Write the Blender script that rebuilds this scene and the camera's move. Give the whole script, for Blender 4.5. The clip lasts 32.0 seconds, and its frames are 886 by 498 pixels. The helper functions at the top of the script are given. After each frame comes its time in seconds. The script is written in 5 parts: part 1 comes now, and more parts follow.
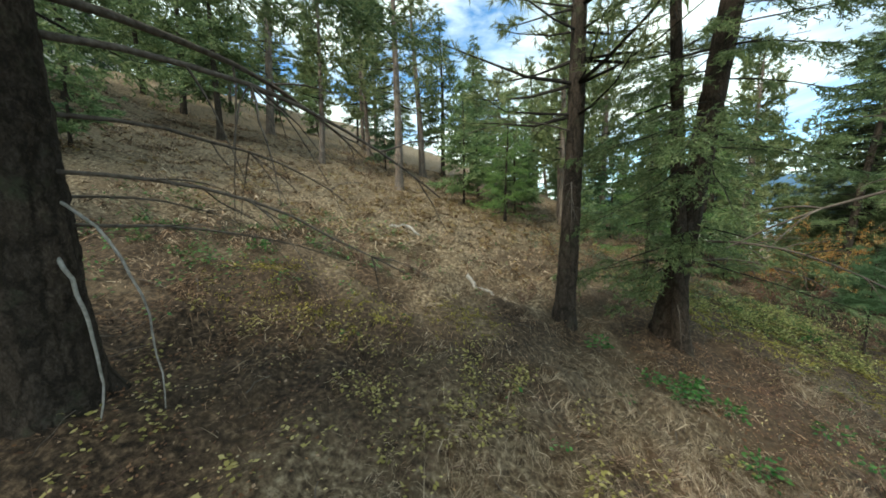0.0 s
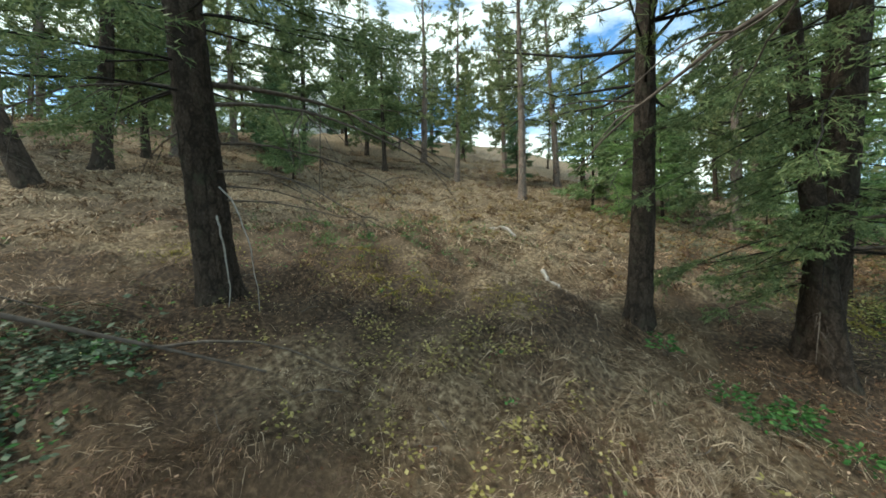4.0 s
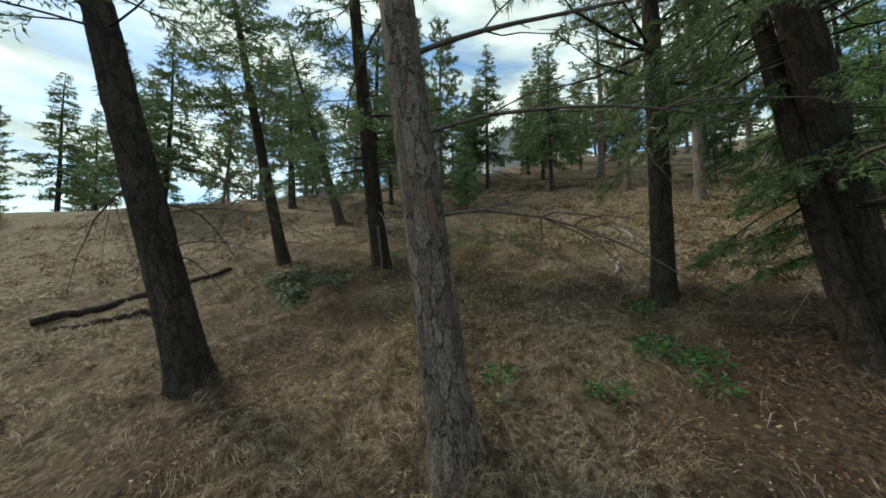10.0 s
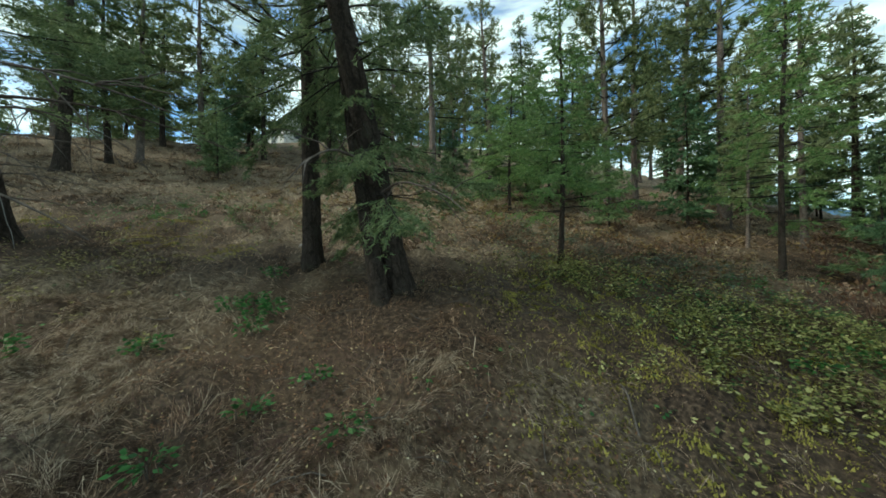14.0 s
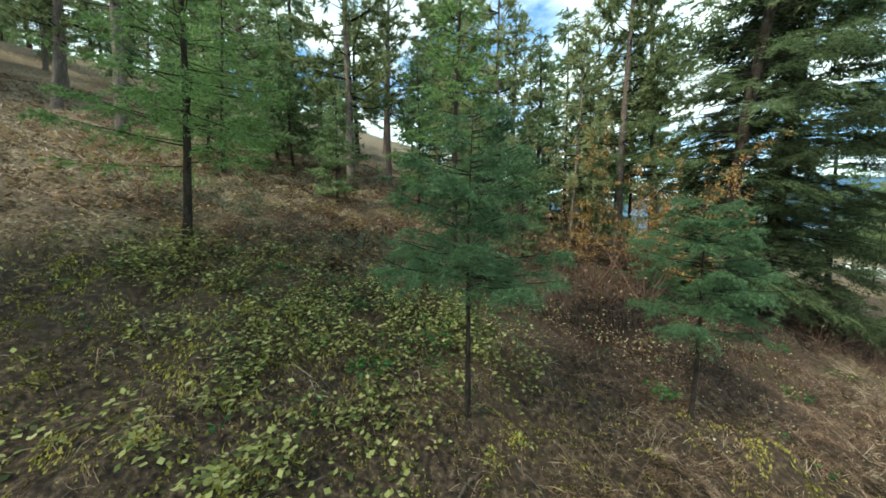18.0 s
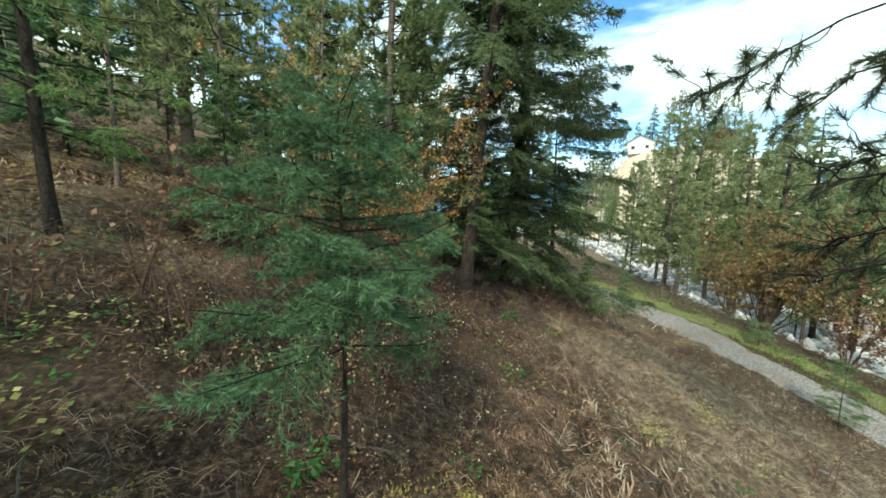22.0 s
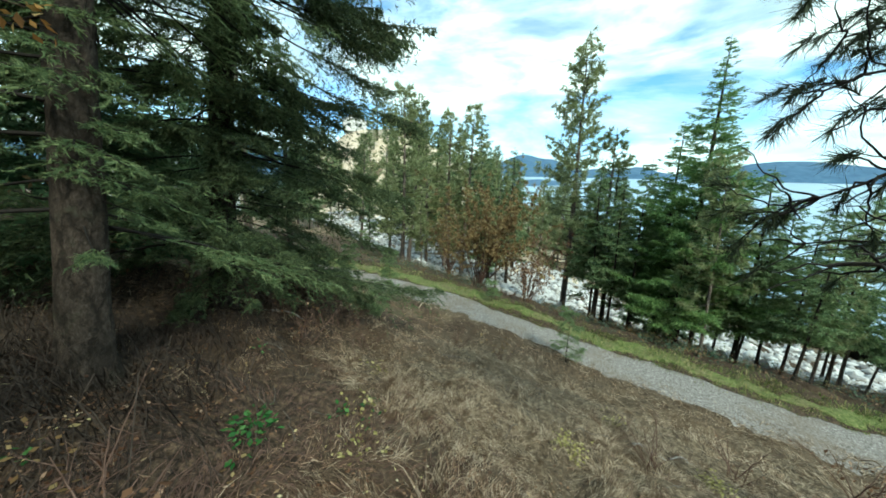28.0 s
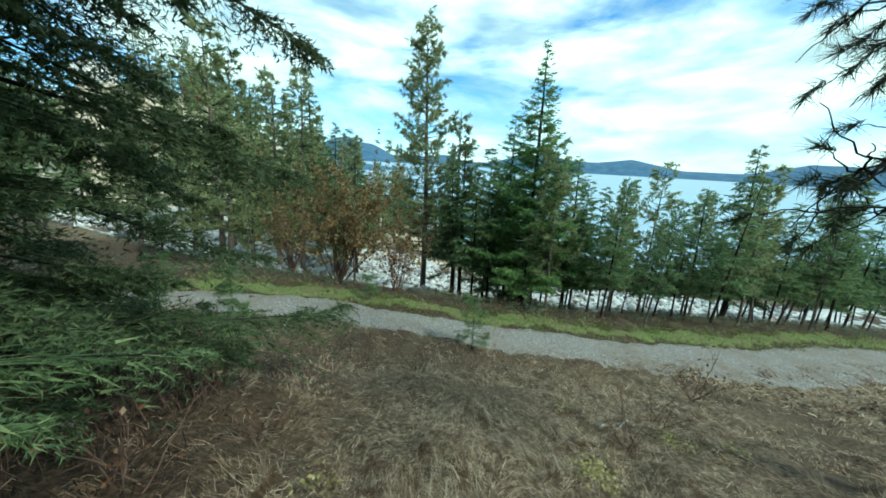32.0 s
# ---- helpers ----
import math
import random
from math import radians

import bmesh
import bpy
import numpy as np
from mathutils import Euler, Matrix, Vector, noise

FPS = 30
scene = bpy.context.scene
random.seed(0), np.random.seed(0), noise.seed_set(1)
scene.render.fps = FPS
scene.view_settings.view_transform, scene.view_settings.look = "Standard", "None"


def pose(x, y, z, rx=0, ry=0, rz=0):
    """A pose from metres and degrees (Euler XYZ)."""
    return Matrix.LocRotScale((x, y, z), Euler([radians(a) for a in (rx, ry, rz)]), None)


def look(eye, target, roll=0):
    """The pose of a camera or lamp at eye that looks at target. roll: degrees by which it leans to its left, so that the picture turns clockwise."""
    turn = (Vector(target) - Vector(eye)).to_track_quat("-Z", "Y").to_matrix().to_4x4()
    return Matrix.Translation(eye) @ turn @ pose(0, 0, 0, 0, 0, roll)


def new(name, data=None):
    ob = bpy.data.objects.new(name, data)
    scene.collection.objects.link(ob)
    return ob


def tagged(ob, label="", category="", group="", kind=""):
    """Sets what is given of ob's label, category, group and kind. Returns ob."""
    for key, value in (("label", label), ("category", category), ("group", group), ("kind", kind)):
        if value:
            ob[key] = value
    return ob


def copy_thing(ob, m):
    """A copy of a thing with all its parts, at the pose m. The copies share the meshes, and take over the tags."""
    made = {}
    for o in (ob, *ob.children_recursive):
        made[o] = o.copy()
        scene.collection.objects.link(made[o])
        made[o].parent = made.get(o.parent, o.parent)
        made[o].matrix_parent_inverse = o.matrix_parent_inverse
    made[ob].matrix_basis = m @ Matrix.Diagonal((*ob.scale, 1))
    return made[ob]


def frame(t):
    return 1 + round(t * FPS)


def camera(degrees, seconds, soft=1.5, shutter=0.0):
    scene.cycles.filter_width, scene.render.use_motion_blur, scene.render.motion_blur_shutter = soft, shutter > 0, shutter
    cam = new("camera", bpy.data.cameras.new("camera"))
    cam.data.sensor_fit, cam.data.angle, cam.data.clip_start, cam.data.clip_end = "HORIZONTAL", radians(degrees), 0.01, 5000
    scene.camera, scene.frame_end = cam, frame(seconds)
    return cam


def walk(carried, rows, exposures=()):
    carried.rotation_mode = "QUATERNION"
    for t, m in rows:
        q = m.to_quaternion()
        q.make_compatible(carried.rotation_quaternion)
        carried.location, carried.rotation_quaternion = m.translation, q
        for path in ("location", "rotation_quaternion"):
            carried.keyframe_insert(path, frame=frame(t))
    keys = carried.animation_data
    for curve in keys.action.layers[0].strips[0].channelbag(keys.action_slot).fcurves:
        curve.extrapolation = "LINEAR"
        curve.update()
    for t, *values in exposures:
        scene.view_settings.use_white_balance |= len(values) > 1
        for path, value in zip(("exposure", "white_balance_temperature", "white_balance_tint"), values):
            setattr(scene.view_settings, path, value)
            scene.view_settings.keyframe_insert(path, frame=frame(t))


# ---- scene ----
cam = camera(108.9, 32.0, soft=1.75)
PATH = [
    (0, (0.0, 0.0, 0.0), (-0.065, 1.991, -0.173), -0.6),
    (0.5, (0.134, 0.108, -0.07), (-0.057, 2.093, -0.225), -0.7),
    (1, (0.409, 0.075, -0.103), (0.094, 2.045, -0.24), -0.7),
    (1.5, (0.619, 0.049, -0.168), (0.182, 1.997, -0.29), -0.8),
    (2, (0.884, 0.293, -0.318), (0.322, 2.21, -0.417), -0.8),
    (2.5, (1.231, 0.276, -0.406), (0.546, 2.154, -0.487), -1.0),
    (3, (1.608, 0.107, -0.514), (0.809, 1.94, -0.576), -0.8),
    (3.5, (1.89, 0.018, -0.621), (0.983, 1.8, -0.665), -0.7),
    (5.5, (3.04, -0.236, -0.849), (1.735, 1.28, -0.832), -1.0),
    (6, (3.423, -0.109, -0.977), (2.023, 1.319, -0.942), -0.8),
    (6.5, (3.824, -0.202, -1.102), (2.34, 1.138, -1.051), -0.6),
    (7, (4.253, -0.144, -1.218), (2.69, 1.103, -1.148), -0.4),
    (7.5, (4.615, -0.084, -1.312), (2.981, 1.066, -1.22), -0.2),
    (8, (4.922, -0.053, -1.375), (3.223, 0.997, -1.268), -0.1),
    (8.5, (5.261, 0.118, -1.467), (3.503, 1.063, -1.344), 0.0),
    (9, (5.572, 0.291, -1.517), (3.76, 1.127, -1.38), -0.1),
    (9.5, (5.976, 0.408, -1.589), (4.117, 1.13, -1.435), -0.1),
    (10, (6.265, 0.576, -1.598), (4.412, 1.315, -1.449), -0.2),
    (10.5, (6.496, 0.881, -1.655), (4.697, 1.743, -1.519), -0.2),
    (11, (6.792, 1.134, -1.723), (5.054, 2.116, -1.608), -0.5),
    (11.5, (7.065, 1.42, -1.704), (5.397, 2.519, -1.602), -0.5),
    (12, (7.437, 1.654, -1.719), (5.848, 2.867, -1.643), -0.7),
    (12.5, (7.808, 1.884, -1.761), (6.305, 3.202, -1.709), -0.7),
    (13, (8.179, 2.128, -1.841), (6.771, 3.547, -1.781), -1.1),
    (13.5, (8.44, 2.42, -1.827), (7.133, 3.933, -1.791), -1.0),
    (14, (8.799, 2.708, -1.845), (7.595, 4.305, -1.826), -0.9),
    (14.5, (9.186, 3.096, -1.851), (8.087, 4.767, -1.846), -0.9),
    (15, (9.559, 3.607, -1.852), (8.572, 5.346, -1.869), -0.7),
    (15.5, (9.961, 4.049, -1.834), (9.073, 5.84, -1.887), -0.8),
    (17.5, (11.084, 5.513, -1.868), (10.727, 7.476, -1.998), -0.1),
    (18, (11.427, 5.743, -1.893), (11.203, 7.725, -2.035), -0.1),
    (18.5, (11.65, 5.974, -1.934), (11.563, 7.967, -2.084), 0.0),
    (19, (11.827, 6.281, -2.018), (11.872, 8.274, -2.18), -0.1),
    (19.5, (12.074, 6.546, -2.067), (12.248, 8.531, -2.248), 0.0),
    (20, (12.422, 6.812, -2.08), (12.729, 8.779, -2.275), 0.2),
    (20.5, (12.767, 7.161, -2.16), (13.203, 9.101, -2.372), 0.4),
    (21, (13.148, 7.447, -2.216), (13.717, 9.351, -2.441), 0.5),
    (21.5, (13.549, 7.656, -2.23), (14.249, 9.515, -2.464), 0.5),
    (22, (13.909, 7.858, -2.273), (14.731, 9.665, -2.518), 0.6),
    (22.5, (14.285, 8.015, -2.341), (15.227, 9.761, -2.598), 0.7),
    (23, (14.659, 8.25, -2.425), (15.714, 9.929, -2.686), 0.6),
    (23.5, (14.922, 8.535, -2.452), (16.087, 10.136, -2.727), 0.8),
    (24, (15.149, 8.793, -2.489), (16.417, 10.312, -2.776), 0.9),
    (24.5, (15.361, 9.101, -2.5), (16.727, 10.53, -2.798), 1.0),
    (25, (15.509, 9.414, -2.552), (16.969, 10.747, -2.859), 1.0),
    (25.5, (15.686, 9.673, -2.6), (17.231, 10.903, -2.914), 1.1),
    (27.5, (16.266, 11.069, -2.621), (18.087, 11.815, -2.977), 2.2),
    (28, (16.477, 11.397, -2.611), (18.344, 12.015, -2.973), 2.2),
    (28.5, (16.643, 11.662, -2.62), (18.546, 12.154, -2.99), 2.1),
    (29, (16.782, 11.985, -2.608), (18.713, 12.346, -2.987), 2.1),
    (29.5, (16.993, 12.239, -2.658), (18.941, 12.472, -3.046), 1.9),
    (30, (17.198, 12.513, -2.643), (19.155, 12.619, -3.043), 1.8),
    (30.5, (17.414, 12.778, -2.62), (19.372, 12.75, -3.026), 1.9),
    (31, (17.602, 12.997, -2.726), (19.553, 12.834, -3.135), 2.0),
    (31.5, (17.854, 13.155, -2.749), (19.789, 12.861, -3.162), 2.2),
    (32, (18.161, 13.335, -2.849), (20.071, 12.91, -3.263), 2.5),
]
walk(cam, [(t, look(eye, target, roll)) for t, eye, target, roll in PATH], [(0, 0.36, 7150, 0), (3, 0.47, 7100, 0), (6, 0.12, 6850, 0), (10, -0.3, 7050, 0), (13, -0.22, 6800, -4), (16, 0.17, 6600, -6), (19, 0.56, 6850, -3), (25, 0.36, 6700, -6), (28, 0.25, 6400, -11), (32, 0.02, 5950, -17)])

# ---- world, sun ----
SUN = Vector((-0.5, -0.5, 0.74)).normalized()
world = bpy.data.worlds.new("sky")
scene.world = world
world.use_nodes = True
wn, wl = world.node_tree.nodes, world.node_tree.links
wn.clear()
sky = wn.new("ShaderNodeTexSky")
sky.sky_type, sky.sun_disc = "NISHITA", False
sky.sun_elevation, sky.sun_rotation = math.asin(SUN.z), math.atan2(SUN.x, SUN.y)
sky.altitude, sky.dust_density, sky.ozone_density = 400, 0.6, 2.0
coord = wn.new("ShaderNodeTexCoord")
stretch = wn.new("ShaderNodeMapping")
stretch.inputs["Scale"].default_value = (1.0, 1.0, 3.6)
cloud = wn.new("ShaderNodeTexNoise")
cloud.inputs["Scale"].default_value, cloud.inputs["Detail"].default_value, cloud.inputs["Roughness"].default_value = 2.6, 8, 0.55
cloud.inputs["Distortion"].default_value = 0.35
ramp = wn.new("ShaderNodeValToRGB")
ramp.color_ramp.elements[0].position, ramp.color_ramp.elements[1].position = 0.34, 0.56
mixc = wn.new("ShaderNodeMix")
mixc.data_type = "RGBA"
shade = wn.new("ShaderNodeTexNoise")
shade.inputs["Scale"].default_value, shade.inputs["Detail"].default_value = 4.5, 7
tone = wn.new("ShaderNodeValToRGB")
tone.color_ramp.elements[0].position, tone.color_ramp.elements[0].color = 0.36, (0.44, 0.55, 0.61, 1)
tone.color_ramp.elements[1].position, tone.color_ramp.elements[1].color = 0.6, (0.86, 0.98, 1.0, 1)
bright = wn.new("ShaderNodeVectorMath")
bright.operation = "SCALE"
bright.inputs["Scale"].default_value = 12.0
deep = wn.new("ShaderNodeHueSaturation")
deep.inputs["Saturation"].default_value, deep.inputs["Value"].default_value = 1.25, 1.9
wl.new(sky.outputs["Color"], deep.inputs["Color"])
back = wn.new("ShaderNodeBackground")
back.inputs["Strength"].default_value = 0.135
wout = wn.new("ShaderNodeOutputWorld")
wl.new(coord.outputs["Generated"], stretch.inputs["Vector"])
wl.new(stretch.outputs["Vector"], cloud.inputs["Vector"])
wl.new(stretch.outputs["Vector"], shade.inputs["Vector"])
wl.new(shade.outputs["Fac"], tone.inputs["Fac"])
wl.new(tone.outputs["Color"], bright.inputs[0])
wl.new(bright.outputs["Vector"], mixc.inputs[7])
wl.new(cloud.outputs["Fac"], ramp.inputs["Fac"])
wl.new(ramp.outputs["Color"], mixc.inputs[0])
wl.new(deep.outputs["Color"], mixc.inputs[6])
wl.new(mixc.outputs[2], back.inputs["Color"])
wl.new(back.outputs["Background"], wout.inputs["Surface"])
sun = new("sun", bpy.data.lights.new("sun", "SUN"))
sun.data.energy, sun.data.angle, sun.data.color = 3.5, radians(9), (1.0, 0.94, 0.85)
sun.matrix_world = look(SUN * 60, (0, 0, 0))


# ---- materials ----
def material(name, rough=0.9):
    m = bpy.data.materials.new(name)
    m.use_nodes = True
    b = m.node_tree.nodes["Principled BSDF"]
    b.inputs["Roughness"].default_value = rough
    b.inputs["Specular IOR Level"].default_value = 0.25
    return m, m.node_tree.nodes, m.node_tree.links, b


def colours(nodes, links, fac, stops):
    r = nodes.new("ShaderNodeValToRGB")
    e = r.color_ramp.elements
    while len(e) < len(stops):
        e.new(0.5)
    for one, (p, c) in zip(e, stops):
        one.position, one.color = p, (*c, 1)
    links.new(fac, r.inputs["Fac"])
    return r.outputs["Color"]


def grain(nodes, links, scale, detail=6, rough=0.6, stretch=None, distort=0.0):
    n = nodes.new("ShaderNodeTexNoise")
    n.inputs["Scale"].default_value, n.inputs["Detail"].default_value, n.inputs["Roughness"].default_value = scale, detail, rough
    n.inputs["Distortion"].default_value = distort
    c = nodes.new("ShaderNodeTexCoord")
    v = c.outputs["Object"]
    if stretch:
        p = nodes.new("ShaderNodeMapping")
        p.inputs["Scale"].default_value = stretch
        links.new(v, p.inputs["Vector"])
        v = p.outputs["Vector"]
    links.new(v, n.inputs["Vector"])
    return n.outputs["Fac"]


def blend(nodes, links, fac, a, b, kind="MIX"):
    x = nodes.new("ShaderNodeMix")
    x.data_type, x.blend_type = "RGBA", kind
    for k, v in ((0, fac), (6, a), (7, b)):
        if isinstance(v, (float, int)):
            x.inputs[k].default_value = v
        elif isinstance(v, tuple):
            x.inputs[k].default_value = (*v, 1)
        else:
            links.new(v, x.inputs[k])
    return x.outputs[2]


def relief(nodes, links, b, height, strength, distance):
    u = nodes.new("ShaderNodeBump")
    u.inputs["Strength"].default_value, u.inputs["Distance"].default_value = strength, distance
    links.new(height, u.inputs["Height"])
    links.new(u.outputs["Normal"], b.inputs["Normal"])


def surface(name, stops, scale, bump=0.5, depth=0.02, rough=0.92, stretch=None, second=None, distort=0.0):
    m, n, l, b = material(name, rough)
    f = grain(n, l, scale, 8, 0.65, stretch, distort)
    c = colours(n, l, f, stops)
    if second:
        s2, tint, lo, hi = second
        g = grain(n, l, s2, 4, 0.6)
        k = colours(n, l, g, [(lo, (0, 0, 0)), (hi, (1, 1, 1))])
        c = blend(n, l, k, c, blend(n, l, 0.55, c, tint))
    l.new(c, b.inputs["Base Color"])
    relief(n, l, b, f, bump, depth)
    return m


def leafy(name, stops, rough=0.6, through_light=0.35, patch=None):
    """Leaves, needles and blades: each one with its own shade, and some light through it."""
    m, n, l, b = material(name, rough)
    g = n.new("ShaderNodeNewGeometry")
    c = colours(n, l, g.outputs["Random Per Island"], stops)
    if patch:
        s, tint, lo, hi = patch
        k = colours(n, l, grain(n, l, s, 4, 0.6), [(lo, (0, 0, 0)), (hi, (1, 1, 1))])
        c = blend(n, l, k, c, tint)
    l.new(c, b.inputs["Base Color"])
    t = n.new("ShaderNodeBsdfTranslucent")
    l.new(c, t.inputs["Color"])
    x = n.new("ShaderNodeMixShader")
    x.inputs["Fac"].default_value = through_light
    l.new(b.outputs["BSDF"], x.inputs[1])
    l.new(t.outputs["BSDF"], x.inputs[2])
    l.new(x.outputs["Shader"], n["Material Output"].inputs["Surface"])
    return m


def bark(name, dark, mid, light, scale, warm=None, moss=None, crack=0.14):
    """Plated bark: flaky upright plates with dark ragged cracks between them."""
    m, n, l, b = material(name, 0.95)
    coord = n.new("ShaderNodeTexCoord")
    wob = n.new("ShaderNodeTexNoise")
    wob.inputs["Scale"].default_value, wob.inputs["Detail"].default_value, wob.inputs["Roughness"].default_value = scale * 1.6, 5, 0.7
    l.new(coord.outputs["Object"], wob.inputs["Vector"])
    push = n.new("ShaderNodeVectorMath")
    push.operation = "MULTIPLY_ADD"
    push.inputs[1].default_value = (0.9 / scale, 0.9 / scale, 1.4 / scale)
    l.new(wob.outputs["Color"], push.inputs[0])
    l.new(coord.outputs["Object"], push.inputs[2])
    squash = n.new("ShaderNodeMapping")
    squash.inputs["Scale"].default_value = (1, 1, 0.26)
    l.new(push.outputs["Vector"], squash.inputs["Vector"])
    def cells(s, feature):
        v = n.new("ShaderNodeTexVoronoi")
        v.feature = feature
        v.inputs["Scale"].default_value = s
        l.new(squash.outputs["Vector"], v.inputs["Vector"])
        return v.outputs["Distance" if feature == "DISTANCE_TO_EDGE" else "Color"]
    gap = colours(n, l, cells(scale, "DISTANCE_TO_EDGE"), [(0.0, (0, 0, 0)), (crack, (1, 1, 1))])
    fine = colours(n, l, cells(scale * 2.6, "DISTANCE_TO_EDGE"), [(0.0, (0, 0, 0)), (crack * 0.7, (1, 1, 1))])
    some = colours(n, l, grain(n, l, scale * 0.9, 3, 0.6), [(0.48, (0, 0, 0)), (0.64, (0.9, 0.9, 0.9))])
    gap = blend(n, l, some, gap, (1.0, 1.0, 1.0))
    some = colours(n, l, grain(n, l, scale * 1.7, 3, 0.6), [(0.4, (0, 0, 0)), (0.56, (1, 1, 1))])
    fine = blend(n, l, some, fine, (1.0, 1.0, 1.0))
    flakes = grain(n, l, scale * 5, 7, 0.75, (1, 1, 0.55), 0.6)
    c = colours(n, l, flakes, [(0.3, dark), (0.5, mid), (0.7, light)])
    plate = colours(n, l, cells(scale, "F1"), [(0.2, (0.55, 0.55, 0.55)), (0.8, (1.15, 1.12, 1.1))])
    c = blend(n, l, 0.8, c, plate, "MULTIPLY")
    if warm:
        k = colours(n, l, grain(n, l, scale * 1.1, 6, 0.7, (1, 1, 0.3), 0.5), [(0.55, (0, 0, 0)), (0.66, (0.8, 0.8, 0.8))])
        c = blend(n, l, k, c, blend(n, l, flakes, tuple(v * 0.4 for v in warm), warm))
    if moss:
        k = colours(n, l, grain(n, l, 3.0, 5, 0.65), [(0.56, (0, 0, 0)), (0.7, (1, 1, 1))])
        c = blend(n, l, k, c, moss)
    low = tuple(v * 1.1 for v in dark)
    c = blend(n, l, gap, low, blend(n, l, fine, blend(n, l, 0.6, c, low), c))
    l.new(c, b.inputs["Base Color"])
    h = blend(n, l, 0.4, blend(n, l, 0.35, gap, fine), flakes)
    relief(n, l, b, h, 0.9, 0.03)
    return m


M = {}
def soil():
    """Dark forest litter near the walk that goes over into pale dry turf where the mesh says "dry"."""
    m, n, l, b = material("forest_soil", 0.92)
    f, g = grain(n, l, 16.0, 8, 0.65), grain(n, l, 13.0, 8, 0.65)
    dark_litter = colours(n, l, f, [(0.36, (0.012, 0.008, 0.006)), (0.46, (0.036, 0.024, 0.016)), (0.56, (0.08, 0.054, 0.035)), (0.68, (0.19, 0.13, 0.085))])
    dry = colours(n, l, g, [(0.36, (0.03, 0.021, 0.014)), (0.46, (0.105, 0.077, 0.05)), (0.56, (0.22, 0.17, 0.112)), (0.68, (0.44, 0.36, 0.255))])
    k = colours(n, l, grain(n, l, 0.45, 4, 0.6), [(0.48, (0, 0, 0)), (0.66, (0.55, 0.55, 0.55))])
    dark_litter, dry = blend(n, l, k, dark_litter, (0.09, 0.06, 0.037)), blend(n, l, k, dry, (0.12, 0.085, 0.05))
    share = n.new("ShaderNodeAttribute")
    share.attribute_name = "dry"
    l.new(blend(n, l, share.outputs["Fac"], dark_litter, dry), b.inputs["Base Color"])
    relief(n, l, b, f, 1.0, 0.05)
    return m


M["ground"] = soil()
M["gravel"] = surface("trail_gravel", [(0.34, (0.07, 0.062, 0.057)), (0.47, (0.17, 0.155, 0.145)), (0.58, (0.28, 0.262, 0.25)), (0.7, (0.48, 0.46, 0.44))], 20.0, 1.0, 0.03,
                      second=(0.8, (0.15, 0.115, 0.085), 0.46, 0.62))
M["road"] = surface("road_gravel", [(0.3, (0.2, 0.195, 0.19)), (0.5, (0.45, 0.45, 0.45)), (0.72, (0.72, 0.725, 0.73))], 5.0, 0.6, 0.05,
                    second=(0.3, (0.2, 0.17, 0.13), 0.54, 0.66))
M["verge"] = surface("mossy_verge", [(0.36, (0.04, 0.055, 0.016)), (0.5, (0.11, 0.14, 0.04)), (0.64, (0.21, 0.21, 0.09))], 14.0, 0.9, 0.04, second=(1.2, (0.13, 0.1, 0.06), 0.45, 0.62))
M["sand"] = surface("sandy_bank", [(0.3, (0.36, 0.28, 0.19)), (0.55, (0.58, 0.48, 0.36)), (0.75, (0.7, 0.62, 0.5))], 0.7, 0.6, 0.2)
# Far wooded hills: distance haze is put into this blue colour.
M["hill"] = surface("hazy_wooded_hill", [(0.3, (0.04, 0.09, 0.16)), (0.55, (0.06, 0.125, 0.21)), (0.75, (0.1, 0.17, 0.24))], 0.012, 0.3, 4.0)
M["fir_bark"] = bark("fir_bark", (0.016, 0.012, 0.009), (0.052, 0.04, 0.032), (0.11, 0.088, 0.073), 8.0, None, (0.05, 0.055, 0.035))
M["pine_bark"] = bark("pine_bark", (0.028, 0.022, 0.017), (0.168, 0.138, 0.12), (0.36, 0.312, 0.28), 11.0, (0.3, 0.16, 0.105), crack=0.055)
M["twig"] = surface("dead_twig", [(0.3, (0.05, 0.04, 0.035)), (0.6, (0.13, 0.11, 0.095)), (0.8, (0.24, 0.22, 0.2))], 20, 0.3, 0.005)
# Near-black limbs and twigs: the backlit silhouette is put into the colour.
M["darktwig"] = surface("silhouette_twig", [(0.3, (0.008, 0.007, 0.006)), (0.6, (0.022, 0.019, 0.017)), (0.8, (0.048, 0.042, 0.038))], 20, 0.4, 0.005)
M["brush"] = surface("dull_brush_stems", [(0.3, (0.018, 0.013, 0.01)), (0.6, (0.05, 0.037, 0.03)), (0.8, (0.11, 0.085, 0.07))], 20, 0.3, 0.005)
M["bleached"] = surface("bleached_wood", [(0.3, (0.16, 0.15, 0.14)), (0.6, (0.36, 0.34, 0.32)), (0.8, (0.5, 0.48, 0.46))], 18, 0.3, 0.005)
M["fir"] = leafy("fir_needles", [(0.0, (0.055, 0.092, 0.042)), (0.5, (0.13, 0.19, 0.085)), (1.0, (0.26, 0.32, 0.15))])
M["dark_fir"] = leafy("dark_fir_needles", [(0.0, (0.03, 0.048, 0.024)), (0.5, (0.075, 0.108, 0.05)), (1.0, (0.155, 0.19, 0.092))])
M["young"] = leafy("young_fir_needles", [(0.0, (0.045, 0.09, 0.045)), (0.5, (0.085, 0.165, 0.08)), (1.0, (0.17, 0.265, 0.13))])
M["bright_fir"] = leafy("bright_fir_needles", [(0.0, (0.08, 0.15, 0.05)), (0.5, (0.18, 0.3, 0.105)), (1.0, (0.32, 0.45, 0.18))], 0.6, 0.55)
